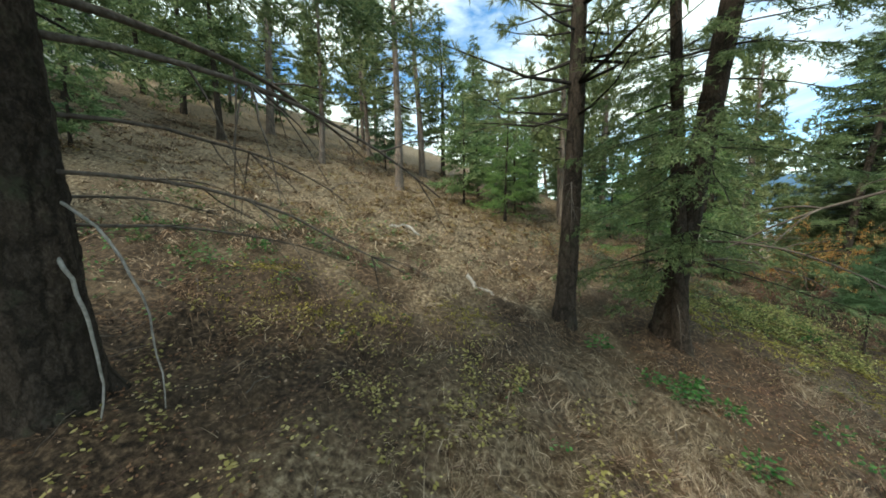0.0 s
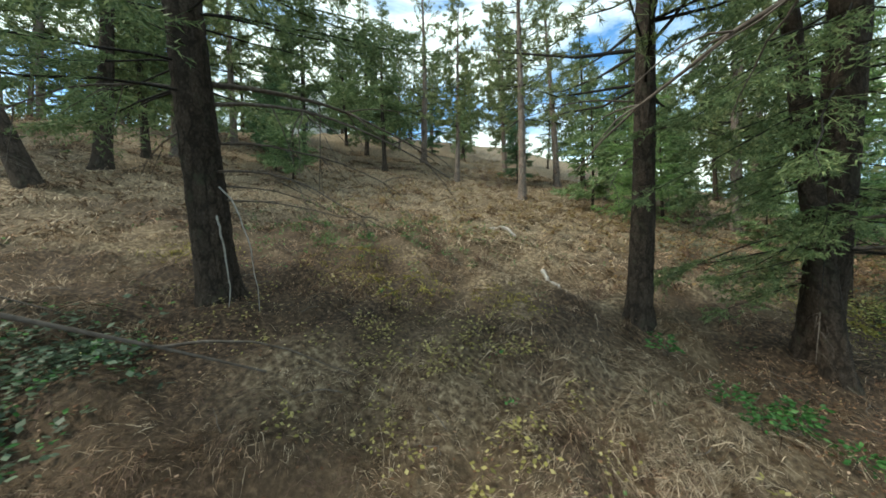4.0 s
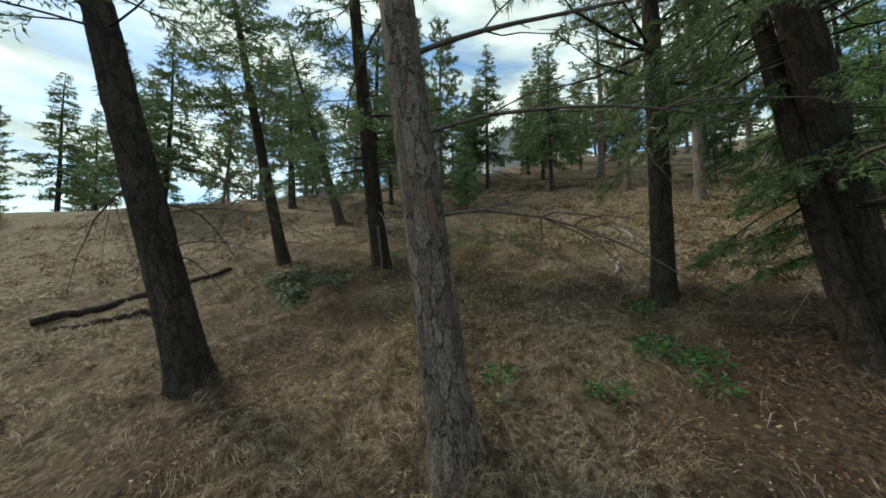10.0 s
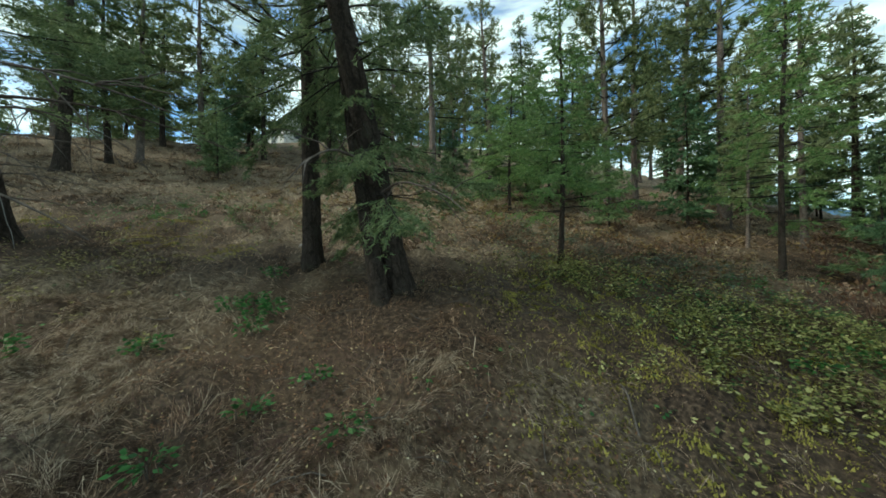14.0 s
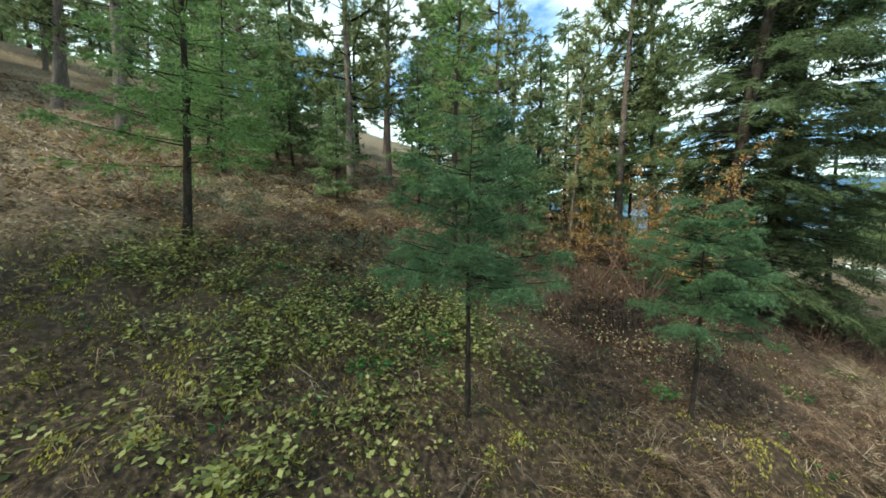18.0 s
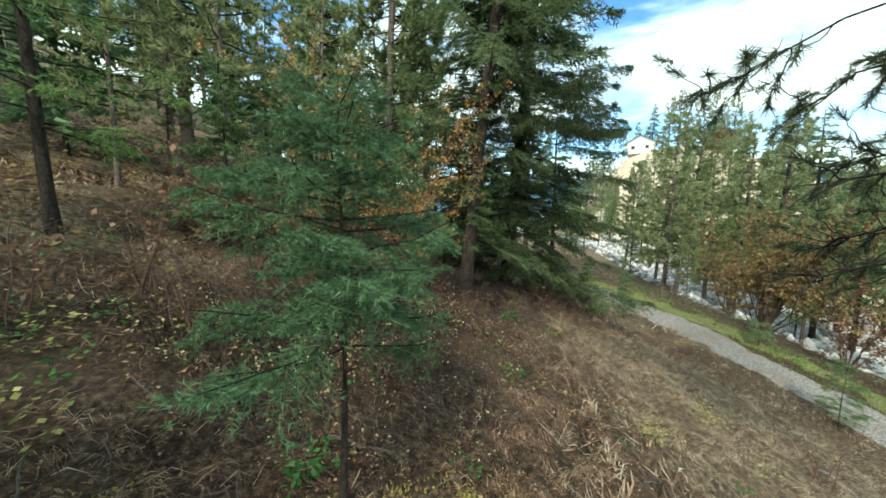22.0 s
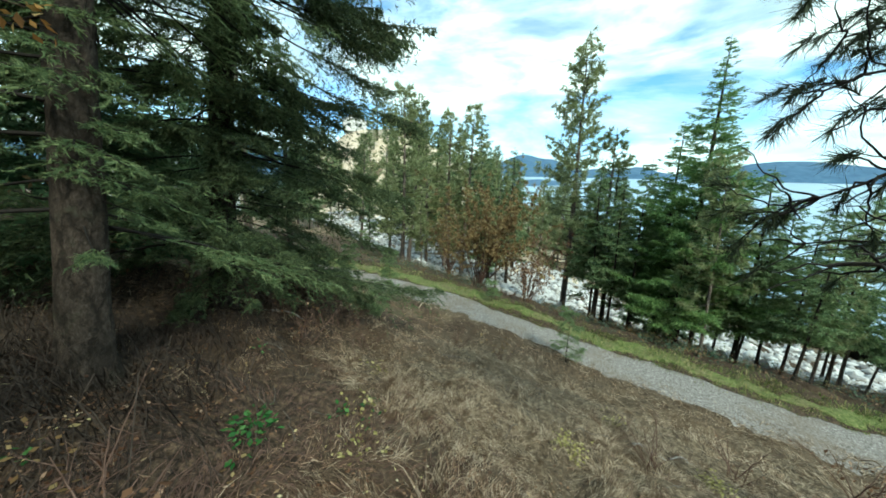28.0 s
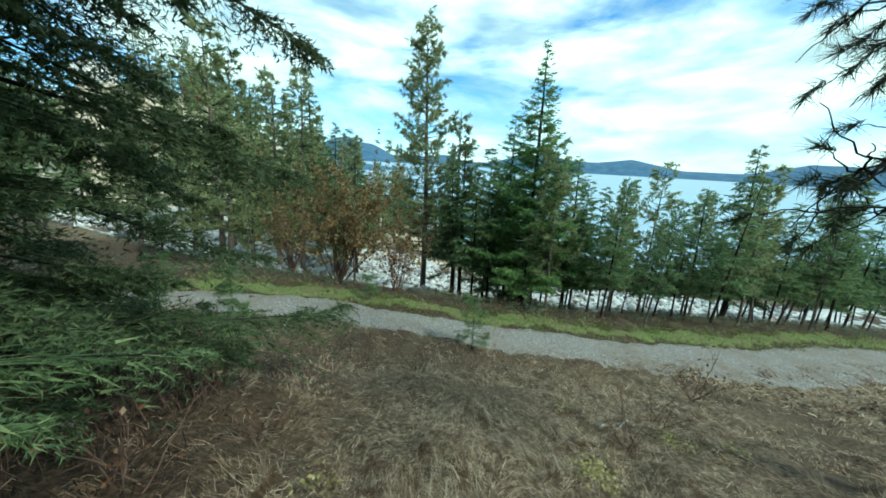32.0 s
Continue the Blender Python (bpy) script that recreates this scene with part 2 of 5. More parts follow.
# Lightened copy of the pine needles: sunlight and distance haze put into the colour.
M["sunlit_pine"] = leafy("sunlit_olive_needles", [(0.0, (0.135, 0.165, 0.078)), (0.5, (0.275, 0.315, 0.155)), (1.0, (0.43, 0.45, 0.24))], 0.6, 0.5)
M["pine"] = leafy("pine_needles", [(0.0, (0.075, 0.105, 0.042)), (0.5, (0.17, 0.215, 0.095)), (1.0, (0.32, 0.35, 0.17))])
M["row"] = leafy("bright_conifer_needles", [(0.0, (0.085, 0.14, 0.062)), (0.5, (0.19, 0.28, 0.13)), (1.0, (0.34, 0.42, 0.22))], 0.6, 0.5)
M["straw"] = leafy("dry_grass", [(0.0, (0.085, 0.062, 0.04)), (0.35, (0.25, 0.187, 0.128)), (0.7, (0.43, 0.34, 0.245)), (1.0, (0.6, 0.5, 0.38))], 0.7, 0.25, (5.5, (0.11, 0.07, 0.04), 0.5, 0.58))
M["russet"] = leafy("russet_grass", [(0.0, (0.048, 0.027, 0.015)), (0.4, (0.155, 0.096, 0.06)), (0.75, (0.325, 0.212, 0.14)), (1.0, (0.56, 0.41, 0.29))], 0.7, 0.25, (5.0, (0.036, 0.022, 0.013), 0.49, 0.57))
M["pale_leaf"] = leafy("withered_pale_leaves", [(0.0, (0.22, 0.12, 0.06)), (0.3, (0.38, 0.26, 0.15)), (0.65, (0.55, 0.45, 0.26)), (0.85, (0.6, 0.55, 0.22)), (1.0, (0.72, 0.64, 0.5))], 0.6, 0.35)
M["moss"] = leafy("moss", [(0.0, (0.11, 0.105, 0.02)), (0.5, (0.26, 0.235, 0.045)), (1.0, (0.42, 0.37, 0.1))], 0.8, 0.2)
M["redtwig"] = surface("reddish_twig", [(0.3, (0.07, 0.04, 0.03)), (0.7, (0.16, 0.1, 0.08))], 20, 0.3, 0.005)
M["stone"] = surface("grey_stone", [(0.3, (0.12, 0.115, 0.1)), (0.6, (0.26, 0.25, 0.23)), (0.8, (0.36, 0.35, 0.32))], 6, 0.6, 0.03)
M["siding"] = surface("pale_siding", [(0.3, (0.6, 0.6, 0.58)), (0.7, (0.72, 0.72, 0.7))], 3, 0.1, 0.01, 0.6)
M["timber"] = surface("red_brown_timber", [(0.3, (0.16, 0.06, 0.035)), (0.7, (0.28, 0.11, 0.06))], 4, 0.3, 0.01, 0.7)
M["roof"] = surface("grey_roofing", [(0.3, (0.09, 0.1, 0.11)), (0.7, (0.17, 0.18, 0.19))], 5, 0.3, 0.02, 0.8)
M["pane"] = material("window_glass", 0.08)[0]
M["pane"].node_tree.nodes["Principled BSDF"].inputs["Base Color"].default_value = (0.05, 0.06, 0.07, 1)
M["yellow"] = leafy("yellow_green_leaves", [(0.0, (0.045, 0.06, 0.02)), (0.35, (0.15, 0.17, 0.055)), (0.7, (0.36, 0.37, 0.12)), (1.0, (0.58, 0.56, 0.25))], 0.55, 0.4)
M["creeper"] = leafy("dark_creeper_leaves", [(0.0, (0.03, 0.05, 0.03)), (0.6, (0.07, 0.11, 0.068)), (1.0, (0.17, 0.22, 0.15))], 0.45, 0.25)
# Darker copy of the pine needles, painted as backlit tufts against the sky.
M["backlit_pine"] = leafy("backlit_pine_needles", [(0.0, (0.02, 0.03, 0.014)), (0.6, (0.045, 0.062, 0.028)), (1.0, (0.09, 0.11, 0.05))], 0.6, 0.2)
M["yellow_leaf"] = leafy("yellow_leaves", [(0.0, (0.15, 0.14, 0.05)), (0.5, (0.31, 0.28, 0.09)), (1.0, (0.52, 0.46, 0.22))], 0.55, 0.4)
M["green"] = leafy("green_leaves", [(0.0, (0.02, 0.075, 0.02)), (0.6, (0.05, 0.16, 0.04)), (1.0, (0.12, 0.26, 0.08))], 0.45, 0.35)
M["orange"] = leafy("orange_leaves", [(0.0, (0.16, 0.08, 0.03)), (0.35, (0.38, 0.18, 0.05)), (0.75, (0.5, 0.31, 0.1)), (1.0, (0.58, 0.48, 0.26))], 0.55, 0.45)
M["brown"] = leafy("brown_leaves", [(0.0, (0.07, 0.033, 0.019)), (0.5, (0.165, 0.086, 0.048)), (0.85, (0.28, 0.165, 0.1)), (1.0, (0.47, 0.34, 0.25))], 0.7, 0.3)
M["rust"] = leafy("rusty_leaves", [(0.0, (0.11, 0.065, 0.03)), (0.5, (0.24, 0.155, 0.07)), (1.0, (0.33, 0.27, 0.13))], 0.6, 0.4)
M["water"] = surface("lake_water", [(0.3, (0.2, 0.31, 0.42)), (0.7, (0.26, 0.38, 0.49))], 0.01, 0.02, 0.5, 0.35)
M["water"].node_tree.nodes["Principled BSDF"].inputs["Specular IOR Level"].default_value = 0.4


# ---- the lie of the land ----
def step(a, b, x):
    t = np.clip((x - a) / (b - a), 0, 1)
    return t * t * (3 - 2 * t)


def road_x(y):
    """The line that the road below follows."""
    q = np.clip(y, -6, 34)
    return 26.6 + 0.01 * q + 0.0098 * q * q + 0.6 * np.maximum(y - 34, 0)


def trail_x(y):
    """The trail's middle: it keeps beside the road, then turns in behind the spur."""
    k = np.clip(y - 14, 0, 22)
    return road_x(y) - 0.05 * k * k - 0.9 * np.maximum(y - 36, 0)


def trail_z(y):
    return -7.72 + 0.11 * (np.clip(y, -40, 40) - 10.5)


def G(x, y):
    """Height of the ground near the walk: the slope, the trail's bench, the bank and the road below it."""
    x, y = np.asarray(x, float), np.asarray(y, float)
    a, b = np.clip(x, -24, 30), np.clip(y, -12, 26)
    hill = (-2.82 - 0.2447 * a + 0.177 * b + 0.001946 * a * a - 0.00153 * a * b + 0.00237 * b * b
            - 8.73e-5 * a ** 3 - 4.1e-5 * a * a * b)
    hill = hill + 0.65 * np.exp(-((x - 24.6) / 2.2) ** 2 - ((y - 18.6) / 2.4) ** 2)
    out = np.maximum(-24 - x, 0)
    hill = hill + 0.05 * out * np.exp(-out / 12) + 0.22 * np.clip(y - 26, 0, 60) + 0.12 * np.clip(y + 12, -60, 0)
    s, zt = x - trail_x(y), trail_z(y)
    r = x - road_x(y)
    low = zt - 3.3 * np.clip((s - 2.3) / (11 + s - r), 0, 1) - 0.9 * step(11.5, 13.5, r)
    u = (y - 13) + 0.53 * (x - 18)
    bench = step(-14, 14, u)
    fall = -0.26 * np.clip(r - 20, 0, 170)
    knoll = 30.0 * np.exp(-((x - 128) / 42) ** 2 - ((y - 72) / 40) ** 2) * step(20, 50, r)
    rise = -0.05 * np.clip(r - 20, 0, 50) + 0.035 * np.clip(r - 90, 0, 200)
    low = low + fall * (1 - bench) + (rise + knoll) * bench
    z = hill * (1 - step(-4.5, -1.4, s)) + zt * step(-4.5, -1.4, s)
    return np.where(s > 1.3, low, z)


# ---- small makers ----
def mesh_np(name, verts, faces):
    me = bpy.data.meshes.new(name)
    verts, faces = np.asarray(verts, np.float32), np.asarray(faces, np.int32)
    k = faces.shape[1]
    me.vertices.add(len(verts)), me.loops.add(faces.size), me.polygons.add(len(faces))
    me.vertices.foreach_set("co", verts.ravel())
    me.loops.foreach_set("vertex_index", faces.ravel())
    me.polygons.foreach_set("loop_start", np.arange(0, faces.size, k, dtype=np.int32))
    me.update(calc_edges=True)
    return me


def part(name, me, mat, parent=None, label="", smooth=True):
    ob = new(name, me)
    me.materials.clear()
    me.materials.append(mat)
    if smooth:
        me.polygons.foreach_set("use_smooth", np.ones(len(me.polygons), bool))
    ob.parent = parent
    if label:
        tagged(ob, label)
    return ob


def unit(v):
    return v / np.maximum(np.linalg.norm(v, axis=-1, keepdims=True), 1e-9)


def tube(points, radii, sides=6, wobble=0.0, rng=None):
    """A tapered tube along a line: verts, quads."""
    p = np.asarray(points, float)
    d = unit(np.gradient(p, axis=0))
    ref = np.array([0.0, 0, 1]) if abs(d[:, 2]).mean() < 0.7 else np.array([1.0, 0, 0])
    u = unit(np.cross(d, ref))
    w = np.cross(d, u)
    a = np.linspace(0, 2 * np.pi, sides, endpoint=False)
    r = np.asarray(radii, float)[:, None] * np.ones((1, sides))
    if wobble:
        r = r * (1 + wobble * rng.standard_normal(r.shape))
    v = p[:, None] + r[..., None] * (np.cos(a)[None, :, None] * u[:, None] + np.sin(a)[None, :, None] * w[:, None])
    n = len(p)
    i, j = np.meshgrid(np.arange(n - 1), np.arange(sides), indexing="ij")
    q = np.stack([i * sides + j, i * sides + (j + 1) % sides, (i + 1) * sides + (j + 1) % sides, (i + 1) * sides + j], -1).reshape(-1, 4)
    return v.reshape(-1, 3), q


def gather(pieces):
    vs, fs, n = [], [], 0
    for v, f in pieces:
        vs.append(v)
        fs.append(f + n)
        n += len(v)
    return np.concatenate(vs), np.concatenate(fs)


def spikes(base, way, length, width, rng):
    """Thin triangles from base along way: needles, seen as many."""
    side = unit(np.cross(way, rng.standard_normal(way.shape)))
    w, l = np.asarray(width)[:, None] / 2, np.asarray(length)[:, None]
    v = np.stack([base - side * w, base + side * w, base + way * l], 1)
    return v.reshape(-1, 3), np.arange(len(base) * 3).reshape(-1, 3)


def leaves(base, way, size, rng, wide=0.6):
    """Folded diamond leaves of two triangles each."""
    side = unit(np.cross(way, rng.standard_normal(way.shape)))
    s = np.asarray(size)[:, None]
    up = np.cross(side, way)
    v = np.stack([base, base + way * s * 0.5 + side * s * wide / 2 + up * s * 0.08, base + way * s, base + way * s * 0.5 - side * s * wide / 2 + up * s * 0.08], 1)
    k = np.arange(len(base))[:, None] * 4
    return v.reshape(-1, 3), np.concatenate([k + np.array([0, 1, 2]), k + np.array([0, 2, 3])], 1).reshape(-1, 3)


def value_noise(p, seed=0):
    """Smooth noise between -1 and 1 over points (N, 3)."""
    c = np.floor(p).astype(np.int64)
    f = p - c
    f = f * f * (3 - 2 * f)
    def h(i, j, k):
        n = (c[:, 0] + i) * 374761393 + (c[:, 1] + j) * 668265263 + (c[:, 2] + k) * 2147483647 + seed * 1013904223
        n = (n ^ (n >> 13)) * 1274126177
        return ((n ^ (n >> 16)) & 0xFFFF) / 32767.5 - 1
    out = 0
    for i in (0, 1):
        for j in (0, 1):
            for k in (0, 1):
                w = (f[:, 0] if i else 1 - f[:, 0]) * (f[:, 1] if j else 1 - f[:, 1]) * (f[:, 2] if k else 1 - f[:, 2])
                out = out + w * h(i, j, k)
    return out


# ---- trees ----
def bole(h, r, rng, sides=14, step_up=0.35, flare=0.45, rough=0.03, bend=0.02, furrow=0.0, near_top=6.0):
    """A trunk: tapered, flared at the foot, slightly bent; furrow: the depth of its bark."""
    z = np.concatenate([np.arange(-0.45, min(near_top, h), step_up if not furrow else 0.035), np.linspace(min(near_top, h), h, 14)])
    rad = r * (np.clip(1 - z / h, 0.02, 1) ** 0.75) * (1 + flare * np.exp(-np.clip(z, 0, 9) / 0.25))
    ph = rng.uniform(0, 6.28, 4)
    x = bend * h * 0.25 * (np.sin(z / h * 5 + ph[0]) - np.sin(ph[0]))
    y = bend * h * 0.25 * (np.sin(z / h * 4 + ph[1]) - np.sin(ph[1]))
    line = np.stack([x, y, z], 1)
    v, q = tube(line, rad, sides, 0 if furrow else rough, rng)
    if furrow:
        core = np.repeat(line, sides, 0)
        d = v - core
        w = unit(d)
        p = np.stack([w[:, 0] * r * 9, w[:, 1] * r * 9, core[:, 2] * 2.6], 1) + 40
        p = p + 0.6 * value_noise(p * 1.7 + 9, 3)[:, None]
        a = np.abs(value_noise(p, 1))
        b = np.abs(value_noise(p * 2.3 + 5, 2))
        deep = 0.8 + 0.35 * value_noise(p * 1.5, 1) + 0.3 * value_noise(p * 3.1 + 5, 2) - 0.25 * (a < 0.08) - 0.1 * (b < 0.08)
        lobes = 0.35 * np.exp(-np.clip(core[:, 2], 0, 9) / 0.3) * value_noise(np.stack([w[:, 0] * 2, w[:, 1] * 2, core[:, 2] * 0.3], 1) + 20, 5)
        v = v + w * (furrow * (deep - 0.8) + 0.15 * furrow * value_noise(p * 6, 6) + r * lobes)[:, None]
    return v, q, line


def on_line(line, z):
    return np.array([np.interp(z, line[:, 2], line[:, k]) for k in range(3)])


def fir_parts(h, r, low, reach, rng, dens=1.0, droop=0.35, twig_gap=0.13, bare=0.0, sides=12, fine=False, furrow=0.0, spray=1.0, up_gap=1.0, short=1.0, shy=(), fine_top=7.0, blade=1.0, point=0.8):
    """Douglas fir: trunk, limbs, and sprays of needles along drooping boughs; fine needles up to fine_top."""
    tv, tq, line = bole(h, r, rng, 40 if furrow else sides, furrow=furrow)
    blade = min(blade, 0.5) if fine else blade
    limbs, nb, nw, nl, nt = [], [], [], [], []
    z = low
    while z < h - 0.15:
        near = fine and z < fine_top
        for _ in range(rng.integers(3, 6)):
            f = (z - low) / (h - low)
            L = reach * (1 - f) ** point * rng.uniform(0.5, 1.12) + 0.15
            a = rng.uniform(0, 2 * np.pi)
            for side_a, half, most, top in shy:
                if z < top and abs((a - radians(side_a) + np.pi) % (2 * np.pi) - np.pi) < radians(half):
                    L = min(L, most * rng.uniform(0.6, 1))
            out = np.array([np.cos(a), np.sin(a), 0])
            k = np.linspace(0, 1, 7)
            rise = (0.25 * f * k - droop * rng.uniform(0.6, 1.4) * (1 - 0.6 * f) * k ** 1.6 + 0.14 * k ** 3) * L
            side = np.array([-out[1], out[0], 0]) * rng.normal(0, 0.16) * L
            pts = on_line(line, z + rng.uniform(-0.12, 0.12)) + out * (k * L)[:, None] + side * (k ** 2)[:, None] + np.array([0, 0, 1]) * rise[:, None]
            if near:
                pts = pts + np.cumsum(rng.normal(0, 0.018 * L, (7, 3)), 0) * k[:, None]
            limbs.append(tube(pts if fine else pts[::2], np.linspace(min(0.005 + 0.0048 * L, 0.3 * r), min(0.003, 0.1 * r), 7 if fine else 4), 4 if fine else 3))
            if rng.random() < bare:
                continue
            n = max(4, int(L / twig_gap * dens * (1 if near or not fine else 0.8)))
            s = np.sort(rng.uniform(0.1 + 0.25 * min(1, L / 3), 1, n))
            for sgn in (-1, 1):
                p0 = np.stack([np.interp(s, k, pts[:, i]) for i in range(3)], 1)
                tl = spray * (0.34 * L * (1 - s) ** 0.7 + 0.1) * rng.uniform(0.5, 1.25, n)
                tw = unit(out * rng.uniform(0.5, 1.2, n)[:, None] + sgn * np.array([-out[1], out[0], 0]) * rng.uniform(0.4, 1.1, n)[:, None] + np.array([0, 0, 1]) * rng.normal(-0.12 - droop * 0.5, 0.22, n)[:, None])
                across = unit(np.cross(tw, np.array([0.0, 0, 1])))
                if near:
                    m = 7
                    q = np.tile(np.linspace(0.12, 1, m), n) + rng.uniform(-0.06, 0.06, n * m)
                    d, o, l = np.repeat(tw, m, 0), np.repeat(across, m, 0), np.repeat(tl, m)
                    b = np.repeat(p0, m, 0) + d * (l * q)[:, None]
                    b[:, 2] -= 0.25 * l * q ** 2
                    flip = np.where(rng.random(n * m) < 0.5, -1.0, 1.0)[:, None]
                    w = unit(d * 0.75 + flip * o * rng.uniform(0.3, 1.0, (n * m, 1)) + rng.normal(0, 0.22, d.shape) - np.array([0, 0, 0.18]))
                    sub = (0.075 + 0.11 * l) * (1.15 - 0.5 * q) * rng.uniform(0.6, 1.3, n * m)
                    nb.append(p0), nw.append(tw), nl.append(tl), nt.append(np.full(n, 0.008))
                    nb.append(b), nw.append(w), nl.append(sub), nt.append((0.014 + 0.05 * sub) * (1 if short > 0.65 else 0.35))
                    for _ in range(int(5 / short) + (6 if short < 0.65 else 0)):
                        f = rng.uniform(0.1, 0.95, (n * m, 1))
                        turn = unit(np.cross(w, rng.standard_normal(w.shape)))
                        nb.append(b + w * sub[:, None] * f), nw.append(unit(w * 0.75 + turn * 0.8))
                        nl.append(short * rng.uniform(0.045, 0.075, n * m)), nt.append(nl[-1] * (0.24 if short > 0.8 else 0.15))
                else:
                    m = 3 if blade == 1 else 6
                    q = np.linspace(0.03, 1, m)
                    b = (p0[:, None] + tw[:, None] * (tl[:, None] * q)[..., None]).reshape(-1, 3)
                    d = np.repeat(tw, m, 0)
                    for _ in range(2):
                        nb.append(b)
                        nw.append(unit(d * 0.8 + rng.normal(0, 0.55, d.shape) * np.array([1, 1, 0.7])))
                        nl.append(np.repeat(np.clip(tl, 0.14, 0.42), m) * rng.uniform(0.4, 0.8, len(b)) * blade ** 0.7)
                        nt.append(np.clip(nl[-1] * 0.4, 0.04 * blade, 0.1 * blade))
        z += up_gap * rng.uniform(0.2, 0.4) * (0.6 + 0.4 * h / 12)
    nb, nw, nl, nt = np.concatenate(nb), np.concatenate(nw), np.concatenate(nl), np.concatenate(nt)
    return (tv, tq), limbs, spikes(nb, nw, nl, nt, rng), line


def tuft_at(e, w, m, tuft, rng):
    return e - w * tuft * 0.5 + w * rng.uniform(0, tuft * 0.8, (m, 1)), unit(w * 0.8 + rng.normal(0, 0.55, (m, 3)))


def pine_parts(h, r, low, reach, rng, dens=1.0, sides=12, tuft=0.2, wide=0.035, furrow=0.0, up_gap=1.0):
    """Ponderosa pine: trunk, upswept crooked limbs, tufts of long needles at the twig ends."""
    tv, tq, line = bole(h, r, rng, 72 if furrow else sides, furrow=furrow)
    limbs, nb, nw = [], [], []
    z = low
    while z < h - 0.1:
        for _ in range(rng.integers(3, 6)):
            f = (z - low) / (h - low)
            L = reach * (1 - 0.85 * f ** 1.3) * rng.uniform(0.45, 1.1) + 0.2
            a = rng.uniform(0, 2 * np.pi)
            out = np.array([np.cos(a), np.sin(a), 0])
            k = np.linspace(0, 1, 7)
            rise = ((0.5 * f - 0.15) * k + 0.28 * k ** 2) * L
            pts = on_line(line, z) + out * (k * L)[:, None] + np.array([0, 0, 1]) * rise[:, None] + rng.normal(0, 0.035 * L, (7, 3)) * k[:, None]
            limbs.append(tube(pts[::2], np.linspace(0.01 + 0.012 * L, 0.005, 4), 3))
            for s in rng.uniform(0.3, 1, max(4, int(7 * L * dens))):
                p0 = np.array([np.interp(s, k, pts[:, i]) for i in range(3)])
                w = unit(out * 0.7 + rng.normal(0, 0.6, 3) + np.array([0, 0, 0.25]))
                b, d = tuft_at(p0 + w * rng.uniform(0.1, 0.5) * (1.2 - s), w, int(9 * dens) + 4, tuft, rng)
                nb.append(b)
                nw.append(d)
        z += up_gap * rng.uniform(0.3, 0.55) * (0.5 + 0.5 * h / 12)
    nb, nw = np.concatenate(nb), np.concatenate(nw)
    return (tv, tq), limbs, spikes(nb, nw, rng.uniform(0.7, 1.2, len(nb)) * tuft, np.full(len(nb), wide), rng), line


def tree(name, kind, at, h, r, low, reach, seed, lean=(0, 0), label="", group="", dens=1.0, colour=None, single=False, skin=None, **more):
    """single: each limb is a part of its own (trees near the walk)."""
    rng = np.random.default_rng(seed)
    x, y = at
    root = new(name)
    make = pine_parts if kind == "pine" else fir_parts
    trunk, limbs, crown, line = make(h, r, low, reach, rng, dens, **more)
    skin = M[skin or ("pine_bark" if kind == "pine" else "fir_bark")]
    part("trunk", mesh_np("trunk", *trunk), skin, root)
    if single:
        for v, q in limbs:
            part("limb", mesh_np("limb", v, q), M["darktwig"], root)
    else:
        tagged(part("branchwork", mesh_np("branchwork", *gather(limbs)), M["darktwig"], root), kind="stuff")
    part("crown", mesh_np("crown", *crown), M[colour or kind], root, smooth=False)
    root.matrix_world = stand(x, y, lean)
    return tagged(root, label, "tree", group)


def stand(x, y, lean=(0, 0), turn=0.0, scale=1.0):
    up = Vector((lean[0], lean[1], 1)).normalized()
    q = Vector((0, 0, 1)).rotation_difference(up).to_matrix().to_4x4()
    return Matrix.Translation((x, y, float(G(x, y)) - 0.03)) @ q @ Matrix.Rotation(turn, 4, "Z") @ Matrix.Scale(scale, 4)


def crooked(start, way, length, sag, rng, n=9, wild=0.05):
    k = np.linspace(0, 1, n)
    w = unit(np.asarray(way, float))
    p = np.asarray(start, float) + w * (k * length)[:, None] - np.array([0, 0, 1]) * (sag * length * k ** 2)[:, None]
    return p + np.cumsum(rng.normal(0, wild * length / n, (n, 3)), 0) * (k > 0)[:, None]


def dead_branch(root, r, height, turn, length, rise, sag, thick, rng, mat="twig", twigs=5, lichen=0):
    """A bare branch of a tree, in the tree's own frame, with a few side twigs."""
    a = radians(turn)
    out = np.array([np.cos(a), np.sin(a), rise])
    p = crooked(np.array([np.cos(a) * r * 0.8, np.sin(a) * r * 0.8, height]), out, length, sag, rng)
    bits = [tube(p, np.linspace(thick, thick * 0.25, len(p)), 6)]
    for _ in range(twigs):
        i = rng.integers(2, len(p) - 1)
        w = unit(out + rng.normal(0, 0.7, 3) + np.array([0, 0, -0.3]))
        l = length * rng.uniform(0.15, 0.4)
        bits.append(tube(crooked(p[i], w, l, sag * 0.8, rng, 6, 0.1), np.linspace(thick * 0.4, thick * 0.12, 6), 4))
    return part("dead_branch", mesh_np("dead_branch", *gather(bits)), M[mat], root)


# ---- ground ----
AXIS_LINE = np.array([(0, 0), (5, 0), (8, 2), (11, 6), (15, 9), (18, 13), (20.5, 11)], float)


def off_line(x, y):
    p, d = np.stack([x, y], -1), np.full(np.shape(x), 1e9)
    for a, b in zip(AXIS_LINE[:-1], AXIS_LINE[1:]):
        t = np.clip(((p - a) @ (b - a)) / ((b - a) @ (b - a)), 0, 1)
        d = np.minimum(d, np.hypot(*np.moveaxis(p - a - t[..., None] * (b - a), -1, 0)))
    return d


